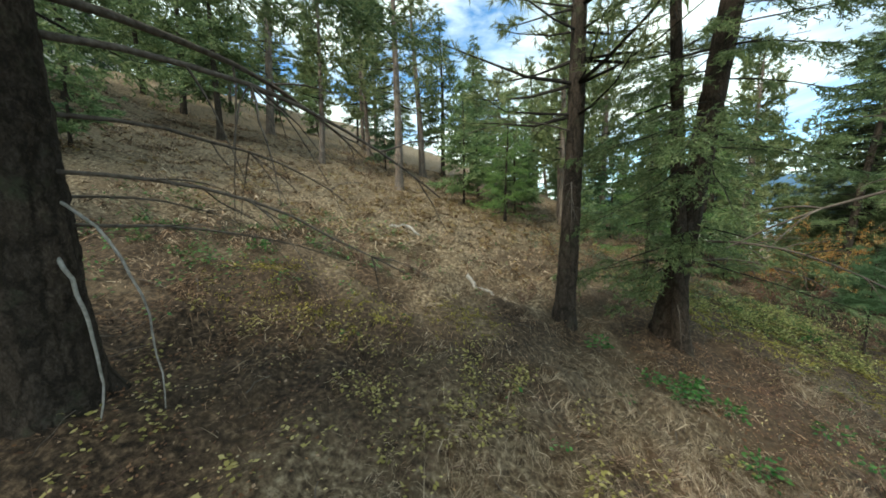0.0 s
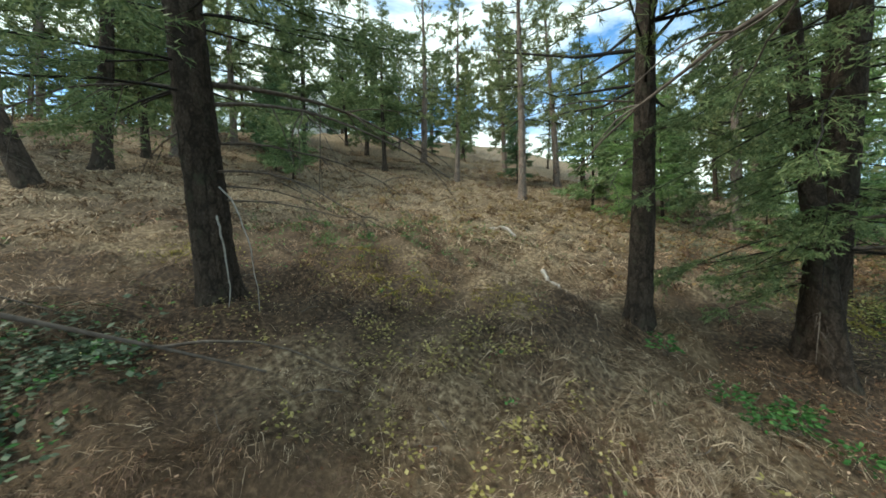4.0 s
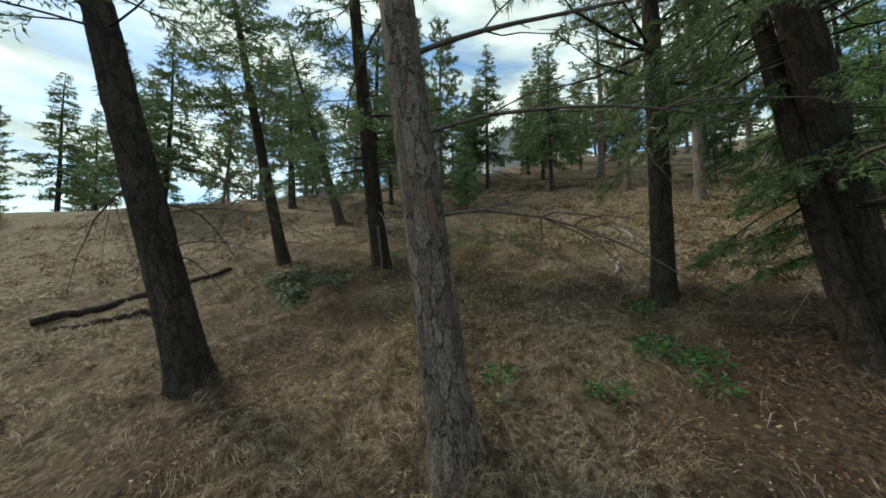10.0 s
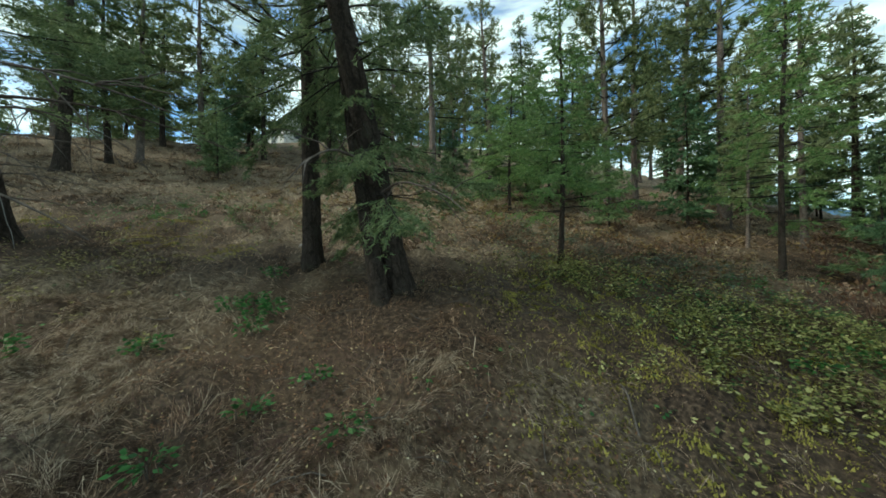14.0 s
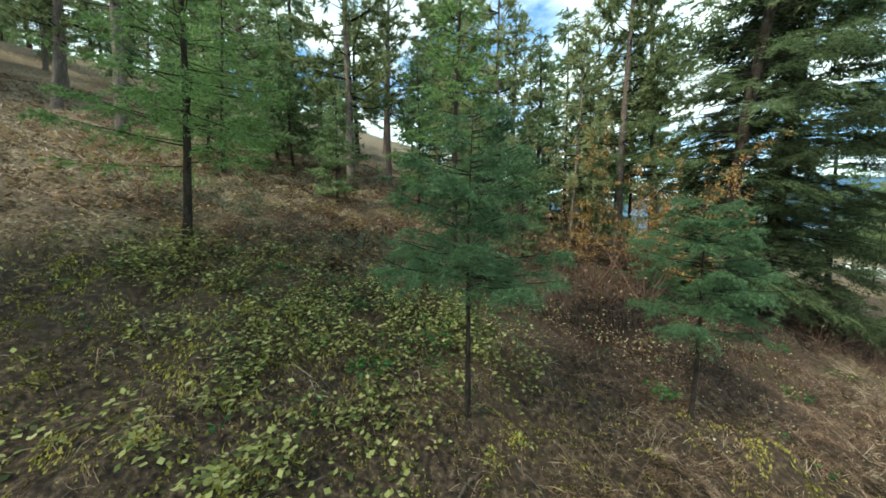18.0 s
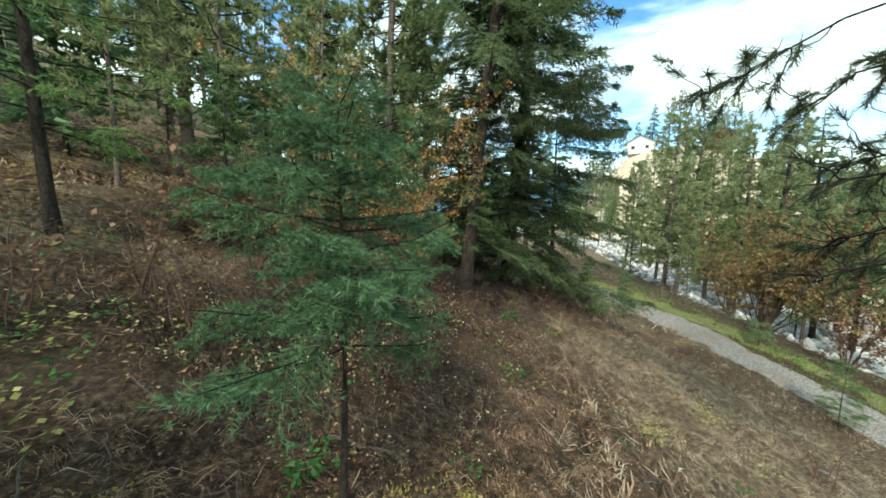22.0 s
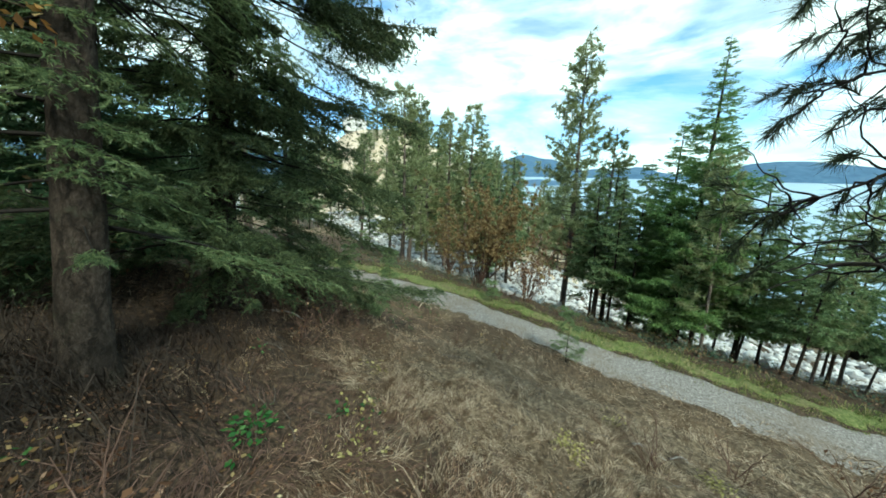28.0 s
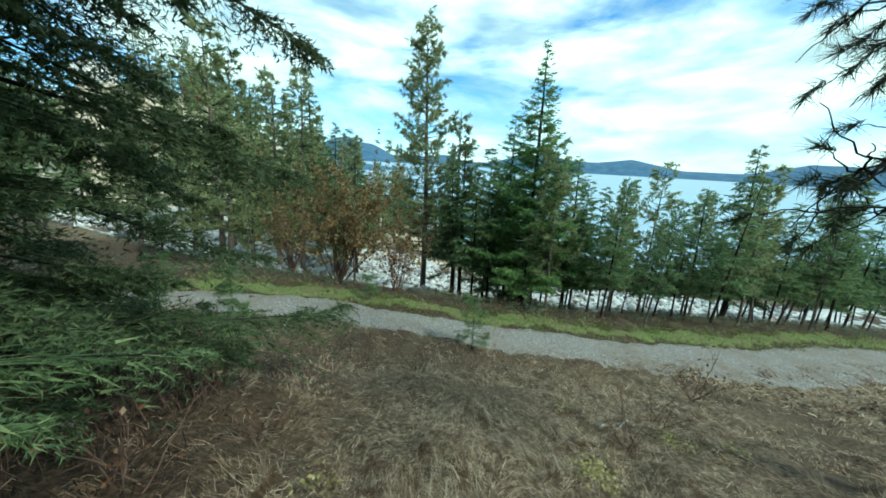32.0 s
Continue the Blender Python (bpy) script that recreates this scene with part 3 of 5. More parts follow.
def axis(lo, hi, near_lo, near_hi, fine, grow=1.12):
    a = list(np.arange(near_lo, near_hi, fine))
    d = fine
    while a[-1] < hi:
        d *= grow
        a.append(a[-1] + d)
    d = fine
    while a[0] > lo:
        d *= grow
        a.insert(0, a[0] - d)
    return np.array(a)


def bumps(x, y):
    """Hummocks and small unevenness of the hillside."""
    x, y = np.asarray(x, float), np.asarray(y, float)
    p = np.stack([x.ravel(), y.ravel(), 0 * x.ravel()], 1)
    p = p + 0.25 * value_noise(p * 0.8 + 20, 21)[:, None] * np.array([1.0, 0.6, 0])
    b = 0.09 * value_noise(p * 0.9 + 50, 11) + 0.2 * np.abs(value_noise(p * 1.35 + 70, 12)) - 0.07 + 0.1 * np.abs(value_noise(p * 2.9 + 90, 13)) + 0.02 * value_noise(p * 6 + 40, 22)
    return b.reshape(x.shape)


def land(x, y):
    """The whole country: the slope, then the lake's basin and the hills on its far shore."""
    z = G(x, y)
    s = x - trail_x(y)
    z = z + bumps(x, y) * (1 - 0.85 * np.exp(-(s / 2.0) ** 2))
    R = np.hypot(x, y)
    u = (y - 13) + 0.53 * (x - 18)
    sea = step(150, 330, R) * step(60, 0, u) * step(40, 130, x)
    z = z * (1 - sea) - 62 * sea
    turn = np.arctan2(y, x)
    ridge = 1 + 0.22 * np.sin(9 * turn + 0.6) + 0.13 * np.sin(23 * turn) + 0.05 * np.sin(61 * turn + R / 500)
    z = z + step(2900, 4300, R) * 330 * ridge
    north = step(0, 260, u) * step(250, 900, R) * step(40, 130, x)
    return z + north * 32 * (1 + 0.3 * np.sin(7 * turn + 2))


def spread(x, y, spots):
    """How much a point lies in one of the round spots (x, y, radius)."""
    w = np.zeros_like(x)
    for a, b, r in spots:
        w = np.maximum(w, np.exp(-((x - a) ** 2 + (y - b) ** 2) / (r * r)))
    return w


PALE = [(0.4, 3.0, 1.3), (-1.0, 2.2, 0.8), (4.0, 2.4, 1.3), (2.6, 4.2, 1.5), (0.3, -2.6, 2.4), (-0.2, 9.0, 2.2), (22.0, 11.0, 2.6), (21.0, 9.4, 2.2), (21.2, 12.2, 2.6), (23, 9, 3.5), (23.4, 6.4, 3.0), (24.5, 12.5, 2.0), (-3.5, -4, 4), (-10, -5, 6), (-17, -8, 7), (2.2, 0.8, 1.6), (20.6, 13.0, 1.5), (1.5, 1.5, 1.3), (-2, 15, 4), (3.1, 3.0, 0.7), (8.5, 3.5, 2.6), (19.2, 10.0, 1.4), (7.8, 6.2, 0.8)]
# Ground below firs and shrubs, darkened and thinned to stand for their shade.
PAINTED_SHADE = [(14.5, 12.2, 1.6), (19.1, 15.8, 1.7), (18.0, 14.8, 1.6), (18.6, 14.0, 1.5), (17.1, 13.7, 1.5), (18.4, 15.0, 1.6), (15.4, 12.6, 1.5), (16.2, 13.2, 1.2)]
# Dark russet litter and stems; the spots beside the firs paint in shade.
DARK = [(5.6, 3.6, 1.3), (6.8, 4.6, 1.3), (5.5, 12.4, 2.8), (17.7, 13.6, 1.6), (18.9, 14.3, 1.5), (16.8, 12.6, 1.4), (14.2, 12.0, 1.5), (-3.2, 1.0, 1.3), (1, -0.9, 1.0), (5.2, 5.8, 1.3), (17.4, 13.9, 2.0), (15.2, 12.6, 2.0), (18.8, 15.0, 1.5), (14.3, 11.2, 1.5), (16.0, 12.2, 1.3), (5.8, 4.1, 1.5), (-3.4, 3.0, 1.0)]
MOSSY = [(-5.8, 2.9, 0.6), (-5.2, 3.1, 0.5), (-3.1, 4.9, 0.6), (10.3, 7.7, 0.9), (8.2, 6.1, 0.9), (10.5, 6.3, 1.2), (9.2, 6.4, 0.9), (12.9, 8.4, 0.5), (12.3, 9.2, 1.0), (14.7, 9.6, 0.9), (7.4, 8.8, 1.0), (8.0, 7.8, 1.3), (9.5, 7.2, 1.5), (11.0, 8.2, 1.0), (0.2, 5.6, 0.7), (-3.0, 5.2, 0.9), (-1.6, 4.9, 0.8), (9.0, 9.6, 2.2), (7, 9, 1.8)]


gx, gy = axis(-600, 4800, -7, 30, 0.14), axis(-4600, 4600, -6, 22, 0.14)
X, Y = np.meshgrid(gx, gy, indexing="ij")
Z = land(X, Y)
ny = len(gy)
i, j = np.meshgrid(np.arange(len(gx) - 1), np.arange(ny - 1), indexing="ij")
quads = np.stack([i * ny + j, (i + 1) * ny + j, (i + 1) * ny + j + 1, i * ny + j + 1], -1).reshape(-1, 4)
ground = part("ground", mesh_np("ground", np.stack([X, Y, Z], -1).reshape(-1, 3), quads), M["ground"])
tagged(ground, "steep forest slope of brown litter and dry soil", "ground", kind="structure")
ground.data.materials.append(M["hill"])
ground.data.materials.append(M["sand"])
mid = np.stack([X, Y], -1)[:-1, :-1].reshape(-1, 2)
md = np.zeros(len(quads), np.int32)
beyond = mid[:, 0] - road_x(mid[:, 1])
flat = np.stack([X.ravel(), Y.ravel(), 0 * X.ravel()], 1)
dry = np.clip((off_line(X.ravel(), Y.ravel()) - 7.0) / 3 + 1.1 * value_noise(flat * 0.5 + 60, 17) + 0.7 * value_noise(flat * 1.7 + 60, 18), 0, 1)
dry = np.maximum(dry, 0.75 * np.clip(1.3 * spread(flat[:, 0], flat[:, 1], PALE) - 0.2, 0, 1))
# tree shade painted in: less of the pale dry colour there
dry *= 1 - 0.85 * spread(flat[:, 0], flat[:, 1], PAINTED_SHADE)
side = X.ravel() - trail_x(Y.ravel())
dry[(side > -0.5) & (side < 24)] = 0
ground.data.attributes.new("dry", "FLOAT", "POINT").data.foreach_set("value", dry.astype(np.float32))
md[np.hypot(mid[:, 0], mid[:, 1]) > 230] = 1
md[(np.hypot((mid[:, 0] - 108) / 24, (mid[:, 1] - 56) / 20) < 0.75 + 0.6 * value_noise(np.stack([mid[:, 0], mid[:, 1], 0 * mid[:, 0]], 1) * 0.12 + 60, 19)) & (mid[:, 0] > 70)] = 2
md[(beyond > 24) & (mid[:, 1] > 4) & (mid[:, 0] < 150) & (mid[:, 0] > 30) & (value_noise(np.stack([mid[:, 0], mid[:, 1], 0 * mid[:, 0]], 1) * 0.2 + 60, 20) > -0.15)] = 2
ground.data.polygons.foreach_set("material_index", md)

lake = part("water", mesh_np("water", [(60, -4500, -16), (4700, -4500, 240), (4700, 900, 240), (60, 900, -16)], [[0, 1, 2, 3]]), M["water"])
tagged(lake, "calm blue lake far below the slope", "lake", kind="structure")


def strip(name, s0, s1, y0, y1, mat, lift, label, category, ragged=0.15, line=trail_x, widen=0.0):
    """A ribbon along the hillside between two distances from the trail's middle, with ragged edges."""
    yy = np.arange(y0, y1, 0.25)
    rng = np.random.default_rng(len(name))
    k = np.linspace(0, 1, 12)
    wob = lambda: np.convolve(rng.normal(0, 1, len(yy) + 8), np.ones(9) / 3, "valid") * ragged * 0.6 + rng.normal(0, 0.4 * ragged, len(yy))
    a, b = s0 + wob() - widen * np.clip(11 - yy, 0, 12), s1 + wob()
    S = a[:, None] * (1 - k) + b[:, None] * k
    yy2 = yy[:, None] + 0 * S
    xx = line(yy2) + S
    zz = land(xx, yy2) + lift * np.minimum(1, 6 * np.minimum(k, 1 - k))[None] - 0.02
    n = len(k)
    i, j = np.meshgrid(np.arange(len(yy) - 1), np.arange(n - 1), indexing="ij")
    q = np.stack([i * n + j, i * n + j + 1, (i + 1) * n + j + 1, (i + 1) * n + j], -1).reshape(-1, 4)
    ob = part(name, mesh_np(name, np.stack([xx, yy2, zz], -1).reshape(-1, 3), q), mat)
    return tagged(ob, label, category, kind="structure")


strip("trail", -1.15, 0.8, -40, 44, M["gravel"], 0.05, "grey gravel walking trail cut into the slope", "trail", widen=0.09)
strip("verge", 0.85, 1.9, -40, 44, M["verge"], 0.06, "mossy green grass verge along the gravel trail", "grass verge", 0.3)
strip("road", 13.2, 19.8, -70, 70, M["road"], 0.06, "pale gravel road below the trail behind the trees", "road", 0.3, road_x)

strip("gravel_flat", 19.9, 34.0, 6, 60, M["road"], 0.06, "pale flat of broken gravel beyond the road", "gravel", 0.8, road_x)


# ---- the trees of the slope ----
rng = np.random.default_rng(11)
FIR_LABEL = "tall Douglas fir with a dark furrowed trunk and bare lower stem"
fir_a = tree("fir_tree", "fir", (-3.27, 2.42), 14, 0.27, 3.1, 3.3, 100, (0.1, -0.14), FIR_LABEL, "firs on the slope", 0.8, single=True, furrow=0.03, fine=True, up_gap=1.5, droop=0.25, twig_gap=0.12, short=1.3)
fir_e = tree("fir_tree", "fir", (0.8, -0.95), 15, 0.25, 5.2, 2.6, 101, (-0.04, -0.24), FIR_LABEL, "firs on the slope", 0.8, single=True, furrow=0.028, fine=True, up_gap=1.6, twig_gap=0.13, short=1.3)
fir_f = tree("fir_tree", "fir", (-6.1, -0.46), 13, 0.21, 4.9, 2.4, 102, (0.035, -0.206), FIR_LABEL, "firs on the slope", 1.0, blade=0.45)
tree("fir_tree", "fir", (-12.4, 1.83), 14, 0.27, 4.6, 2.6, 103, (-0.2, -0.26), FIR_LABEL, "firs on the slope", 1.0, blade=0.45)
tree("fir_tree", "fir", (-19.8, -1.2), 13, 0.27, 4.0, 2.8, 104, (0.0, -0.06), FIR_LABEL, "firs on the slope", 1.0, blade=0.45)
tree("fir_tree", "fir", (-14.9, 3.8), 14, 0.29, 4.0, 2.8, 105, (0.0, 0.03), FIR_LABEL, "firs on the slope", 1.0, blade=0.45)
fir_c = tree("fir_tree", "fir", (4.6, 6.95), 14, 0.245, 1.5, 2.7, 106, (-0.045, -0.26), "leaning fir with mossy bark and low green boughs", "firs on the slope", 0.95, single=True, fine=True, furrow=0.028, up_gap=1.05, bare=0.1, droop=0.5, shy=[(-115, 70, 1.4, 3.6)])
tree("fir_tree", "fir", (4.66, 6.42), 12, 0.15, 2.0, 2.0, 107, (-0.13, -0.06), "slimmer fir grown from the same foot as its neighbour", "firs on the slope", 0.7, single=True, fine=True, furrow=0.024, up_gap=1.4, bare=0.15, droop=0.5, shy=[(-115, 82, 1.0, 3.8)])
for k, (at, h, r, low, reach, lean) in enumerate([((17.95, 15.25), 16, 0.175, 1.6, 3.6, (0.09, -0.05)), ((20.3, 16.7), 17, 0.2, 0.9, 3.9, (0.04, -0.045))]):
    tree("fir_tree", "fir", at, h, r, low, reach, 130 + k, lean, "tall dark fir with low drooping boughs above the trail", "firs above the trail", colour="fir" if k == 0 else "dark_fir", single=True, fine=True, furrow=0.02, up_gap=0.66 if k == 0 else 0.46, bare=0.04, spray=1.0, droop=0.4, dens=0.9 if k == 0 else 1.5, twig_gap=0.11, short=0.7 if k == 0 else 1.0, fine_top=7.0, shy=[(-105, 68, 0.7, 5.5), (-20, 20, 2.6, 5.0)] if k == 0 else [(-115, 60, 1.7, 5.0)])
YOUNG = [((6.4, 10.7), 7.5, 0.07, 1.5, 1.7), ((10.8, 14.1), 9.0, 0.075, 1.6, 1.7), ((11.32, 8.84), 3.2, 0.03, 1.45, 0.85), ((14.1, 9.92), 3.05, 0.028, 1.4, 0.78), ((2.6, 16.0), 7.0, 0.07, 0.5, 2.0)]
for k, (at, h, r, low, reach) in enumerate(YOUNG):
    tree("young_fir", "fir", at, h, r, low, reach, 150 + k, (0.02, 0.0), "young fir with soft bright green boughs", "young firs on the slope", 0.85 if h < 4 else 0.45 if k == 1 else 0.75, "young" if h < 4 else "bright_fir", single=k in (2, 3), fine=True, droop=0.02 if h < 4 else 0.12, twig_gap=0.07 if h < 4 else 0.14, up_gap=0.48 if h < 4 else 0.85, spray=1.0, short=0.6 if h < 4 else 1.0, fine_top=4.0)
PINE_LABEL = "ponderosa pine with plated grey and orange bark"
pine_d = tree("pine_tree", "pine", (3.51, 1.8), 16, 0.215, 5.5, 3.0, 170, (-0.041, -0.147), PINE_LABEL, "pines on the slope", 1.0, single=True, furrow=0.03, wide=0.02)
pine_b = tree("pine_tree", "pine", (2.3, 6.55), 15, 0.2, 4.2, 3.0, 171, (0.02, -0.035), PINE_LABEL, "pines on the slope", 1.0, single=True, furrow=0.026, wide=0.02, skin="fir_bark")
PINES = [((-2.9, 17.3), 16, 0.23, 4.5, 2.8, (0.0, 0.0)), ((-2.2, 23.5), 15, 0.25, 4.5, 2.8, (-0.05, 0.0)), ((-12.5, 22.0), 16, 0.28, 4.0, 3.0, (0.0, 0.0)), ((7.0, 21.3), 13, 0.16, 3.6, 2.2, (0.0, 0.0))]
for k, (at, h, r, low, reach, lean) in enumerate(PINES):
    tree("pine_tree", "pine", at, h, r, low, reach, 172 + k, lean, PINE_LABEL, "pines on the slope", 1.1)

# bare lower branches: height, compass turn, length, rise, sag, thickness
for root, r, some in (
    (pine_d, 0.2, [(3.1, 52, 2.6, 0.05, 0.28, 0.022), (2.3, 46, 1.9, 0.1, 0.55, 0.02), (3.6, 150, 1.6, 0.2, 0.5, 0.016), (3.9, 60, 3.0, 0.1, 0.1, 0.028), (4.4, 190, 1.8, 0.1, 0.3, 0.018)]),
    (fir_a, 0.27, [ (1.6, 40, 2.2, 0.05, 0.3, 0.016), (2.0, 15, 2.6, 0.05, 0.35, 0.02), (2.4, 60, 2.8, 0.1, 0.35, 0.022), (1.8, 80, 2.0, 0.0, 0.3, 0.015), (2.9, 35, 3.4, 0.15, 0.42, 0.03), (3.2, 75, 4.2, 0.1, 0.3, 0.04), (2.6, 180, 2.0, 0.1, 0.4, 0.018), (1.4, 150, 1.6, 0.0, 0.35, 0.014), (3.1, 230, 2.2, 0.1, 0.4, 0.02)]),
    (fir_e, 0.22, [(1.9, 170, 1.6, 0.25, 0.85, 0.016), (2.3, 200, 1.9, 0.2, 0.8, 0.018), (2.7, 165, 2.4, 0.2, 0.75, 0.02), (2.0, 60, 1.5, 0.1, 0.5, 0.014), (2.5, 80, 1.8, 0.1, 0.6, 0.015), (3.0, 230, 2.4, 0.1, 0.6, 0.02), (1.4, 185, 1.2, 0.15, 0.9, 0.013), (3.3, 140, 2.6, 0.1, 0.5, 0.022)]),
    (fir_f, 0.2, [(2.4, 250, 2.2, 0.2, 0.8, 0.022), (2.9, 235, 2.6, 0.2, 0.8, 0.025), (2.0, 265, 1.9, 0.1, 0.7, 0.018), (1.6, 240, 1.5, 0.05, 0.6, 0.016), (3.3, 270, 2.6, 0.2, 0.7, 0.024), (2.2, 70, 1.6, 0.1, 0.5, 0.015), (1.3, 280, 1.4, 0.0, 0.5, 0.014)]),
    (fir_c, 0.2, [(1.9, -20, 2.3, 0.25, 0.45, 0.024), (1.5, 160, 1.1, 0.1, 0.6, 0.012), (2.3, -60, 2.4, 0.3, 0.35, 0.028), (1.2, 250, 0.9, 0.0, 0.6, 0.01), (2.8, 120, 1.8, 0.1, 0.3, 0.016)]),
    (pine_b, 0.2, [(3.4, 30, 1.6, 0.2, 0.4, 0.016), (3.9, 200, 2.2, 0.2, 0.3, 0.018), (2.9, 250, 1.4, 0.0, 0.6, 0.012), (4.3, 100, 2.0, 0.2, 0.3, 0.018)]),
):
    for n, (hz, turn, ln, rise, sag, thick) in enumerate(some):
        dead_branch(root, r, hz, turn, ln, rise, sag, thick, rng, "twig", 2 if hz < 1.2 else 7)

for hz, turn, ln, thick in ((1.75, 12, 0.6, 0.013), (1.4, -8, 0.34, 0.017)):
    k = np.linspace(0, 1, 14)
    w = np.array([math.cos(radians(turn)), math.sin(radians(turn)), 0])
    p = w * (0.2 + ln * np.sin(k * 1.9))[:, None] + np.array([0, 0, 1]) * (hz + 0.05 - (hz + 0.1) * k ** 1.5)[:, None] + np.cumsum(rng.normal(0, 0.012, (14, 3)), 0)
    part("dead_branch", mesh_np("dead_branch", *tube(p, np.linspace(thick, thick * 0.4, 14), 7)), M["bleached"], fir_a, "bleached white dead branch")

# a pine beside the walk: only its hanging limbs reach into view
pine_h = tree("pine_tree", "pine", (19.9, 6.6), 12, 0.17, 6.5, 2.4, 190, (0, 0), "ponderosa pine with long crooked hanging limbs of needle tufts", "pines on the slope", 1.0, wide=0.012)


def hanging_limb(root, start, way, length, sag, thick, rng, bare=0.3):
    """A crooked limb with upturned twigs, some of them ending in tufts of long needles."""
    p = crooked(start, way, length * 0.9, sag, rng, 14, 0.26)
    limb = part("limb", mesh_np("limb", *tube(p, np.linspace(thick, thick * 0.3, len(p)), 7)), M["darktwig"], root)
    bits = []
    for _ in range(int(length * 8)):
        i = rng.integers(4, len(p))
        w = unit(unit(np.asarray(way)) + rng.normal(0, 0.62, 3))
        l = rng.uniform(0.2, 0.7)
        t = crooked(p[i], w, l, rng.uniform(-0.3, 0.4), rng, 10, 0.32)
        bits.append(tube(t, np.linspace(thick * 0.34, thick * 0.12, 10), 5))
        for e in (t[-1], t[6]):
            if rng.random() > bare:
                b, d = tuft_at(e, unit(t[-1] - t[-3] + np.array([0, 0, -0.06])), 90, 0.24, rng)
                part("needle_tuft", mesh_np("needle_tuft", *spikes(b, d, rng.uniform(0.13, 0.22, 90), np.full(90, 0.0075), rng)), M["backlit_pine"], limb, smooth=False)
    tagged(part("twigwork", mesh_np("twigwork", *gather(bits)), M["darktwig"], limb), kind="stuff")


FOOT = np.array([19.9, 6.6, float(G(19.9, 6.6))])
for tip, rise, thick, bare in (((19.5, 10.35, -0.95), 0.9, 0.03, 0.3), ((20.05, 9.7, -0.85), 0.9, 0.032, 0.35), ((19.65, 9.7, -2.1), 1.0, 0.035, 0.6), ((19.9, 9.8, -1.75), 0.7, 0.03, 0.45), ((19.2, 9.2, -2.7), 1.1, 0.034, 0.75), ((20.2, 9.6, -2.55), 0.9, 0.03, 0.6),
                              ((19.5, 9.5, -3.2), 1.0, 0.032, 0.85), ((18.1, 9.9, -0.45), 0.8, 0.022, 0.35), ((20.5, 9.6, -1.25), 0.9, 0.03, 0.4), ((19.0, 9.0, -1.6), 1.2, 0.028, 0.7), ((20.7, 9.3, -3.3), 0.7, 0.026, 0.8)):
    start = np.array([0.0, 0.1, tip[2] - FOOT[2] + rise])
    way = np.array(tip) - FOOT - start
    hanging_limb(pine_h, start, way + np.array([0, 0, 0.25]), float(np.linalg.norm(way)), 0.08, thick, rng, bare)

# ---- forest behind: a few built trees, set many times ----
STOCK = {
    "fir": [tree("fir_tree", "fir", at, 13, 0.18, 2.8, 2.5, 200 + k, (0, 0), "fir tree in the woods behind", "woods", 0.8, spray=1.2) for k, at in enumerate([(-22, 9), (-17, 14), (2, 30)])],
    "pine": [tree("pine_tree", "pine", at, 14, 0.19, 3.6, 2.5, 210 + k, (0, 0), "pine tree in the woods behind", "woods", 1.0, tuft=0.27, wide=0.065) for k, at in enumerate([(-26, 4), (-8, 29), (14, 31)])],
    "young": [tree("young_fir", "fir", at, 6.0, 0.055, 0.8, 1.5, 220 + k, (0, 0), "bushy young fir at the wood's edge", "woods", 1.0, "row" if k else "young", droop=0.15, twig_gap=0.13, spray=1.1) for k, at in enumerate([(9, 18.5), (16, 20), (4.5, 21)])],
    "hill": [tree("pine_tree", "pine", at, 13, 0.17, 2.4, 2.5, 250 + k, (0, 0), "olive green pine in the sun across the valley", "woods across the valley", 0.9, "sunlit_pine", tuft=0.3, wide=0.07) for k, at in enumerate([(53.0, 27.0), (58.0, 20.0), (64.0, 33.0)])],
    "row": [tree("row_tree", "fir", at, 8.2, 0.07, 2.2, 1.35, 230 + k, (0, 0), "slim conifer in the row below the trail", "row below the trail", 0.8, "row", droop=0.12, twig_gap=0.13, spray=1.2, blade=0.7) for k, at in enumerate([(33.5, -0.5), (34.5, 7.0), (33.0, -5.5)])],
    "rowpine": [tree("row_tree", "pine", at, 8.8, 0.075, 2.4, 1.2, 240 + k, (0, 0), "slim pine in the row below the trail", "row below the trail", 1.0, "sunlit_pine" if k else "row", tuft=0.24, wide=0.045) for k, at in enumerate([(35.6, -2.4), (35.2, -8.0), (37.5, 14.5)])],
}
taken = [(-3.2, 2.35), (1, -0.85), (-5.95, -0.4), (-12.8, 1.8), (-19.8, -1.2), (-14.9, 3.8), (17.95, 15.2), (20, 16), (-22, 9), (-17, 14), (2, 30), (-26, 4), (-8, 29), (14, 31), (9, 18.5), (16, 20), (4.5, 21),
         (33.5, -0.5), (34.5, 7), (33, -5.5), (35.6, -2.4), (35.2, -8), (37.5, 14.5)] + [y[0] for y in YOUNG] + [p[0] for p in PINES]
rnd = np.random.default_rng(7)


def put(kind, x, y, scale, lean=0.03):
    taken.append((x, y))
    return copy_thing(STOCK[kind][rnd.integers(3)], stand(x, y, (rnd.normal(0, lean), rnd.normal(0, lean)), rnd.uniform(0, 6.28), scale))


def sow(kinds, count, box, gap, size, lean=0.04, keep=lambda x, y: True):
    x0, x1, y0, y1 = box
    made = 0
    for _ in range(count * 30):
        if made >= count:
            break
        x, y = rnd.uniform(x0, x1), rnd.uniform(y0, y1)
        if not keep(x, y) or min((x - a) ** 2 + (y - b) ** 2 for a, b in taken) < gap * gap:
            continue
        put(kinds[rnd.integers(len(kinds))], x, y, rnd.uniform(*size), lean)
        made += 1


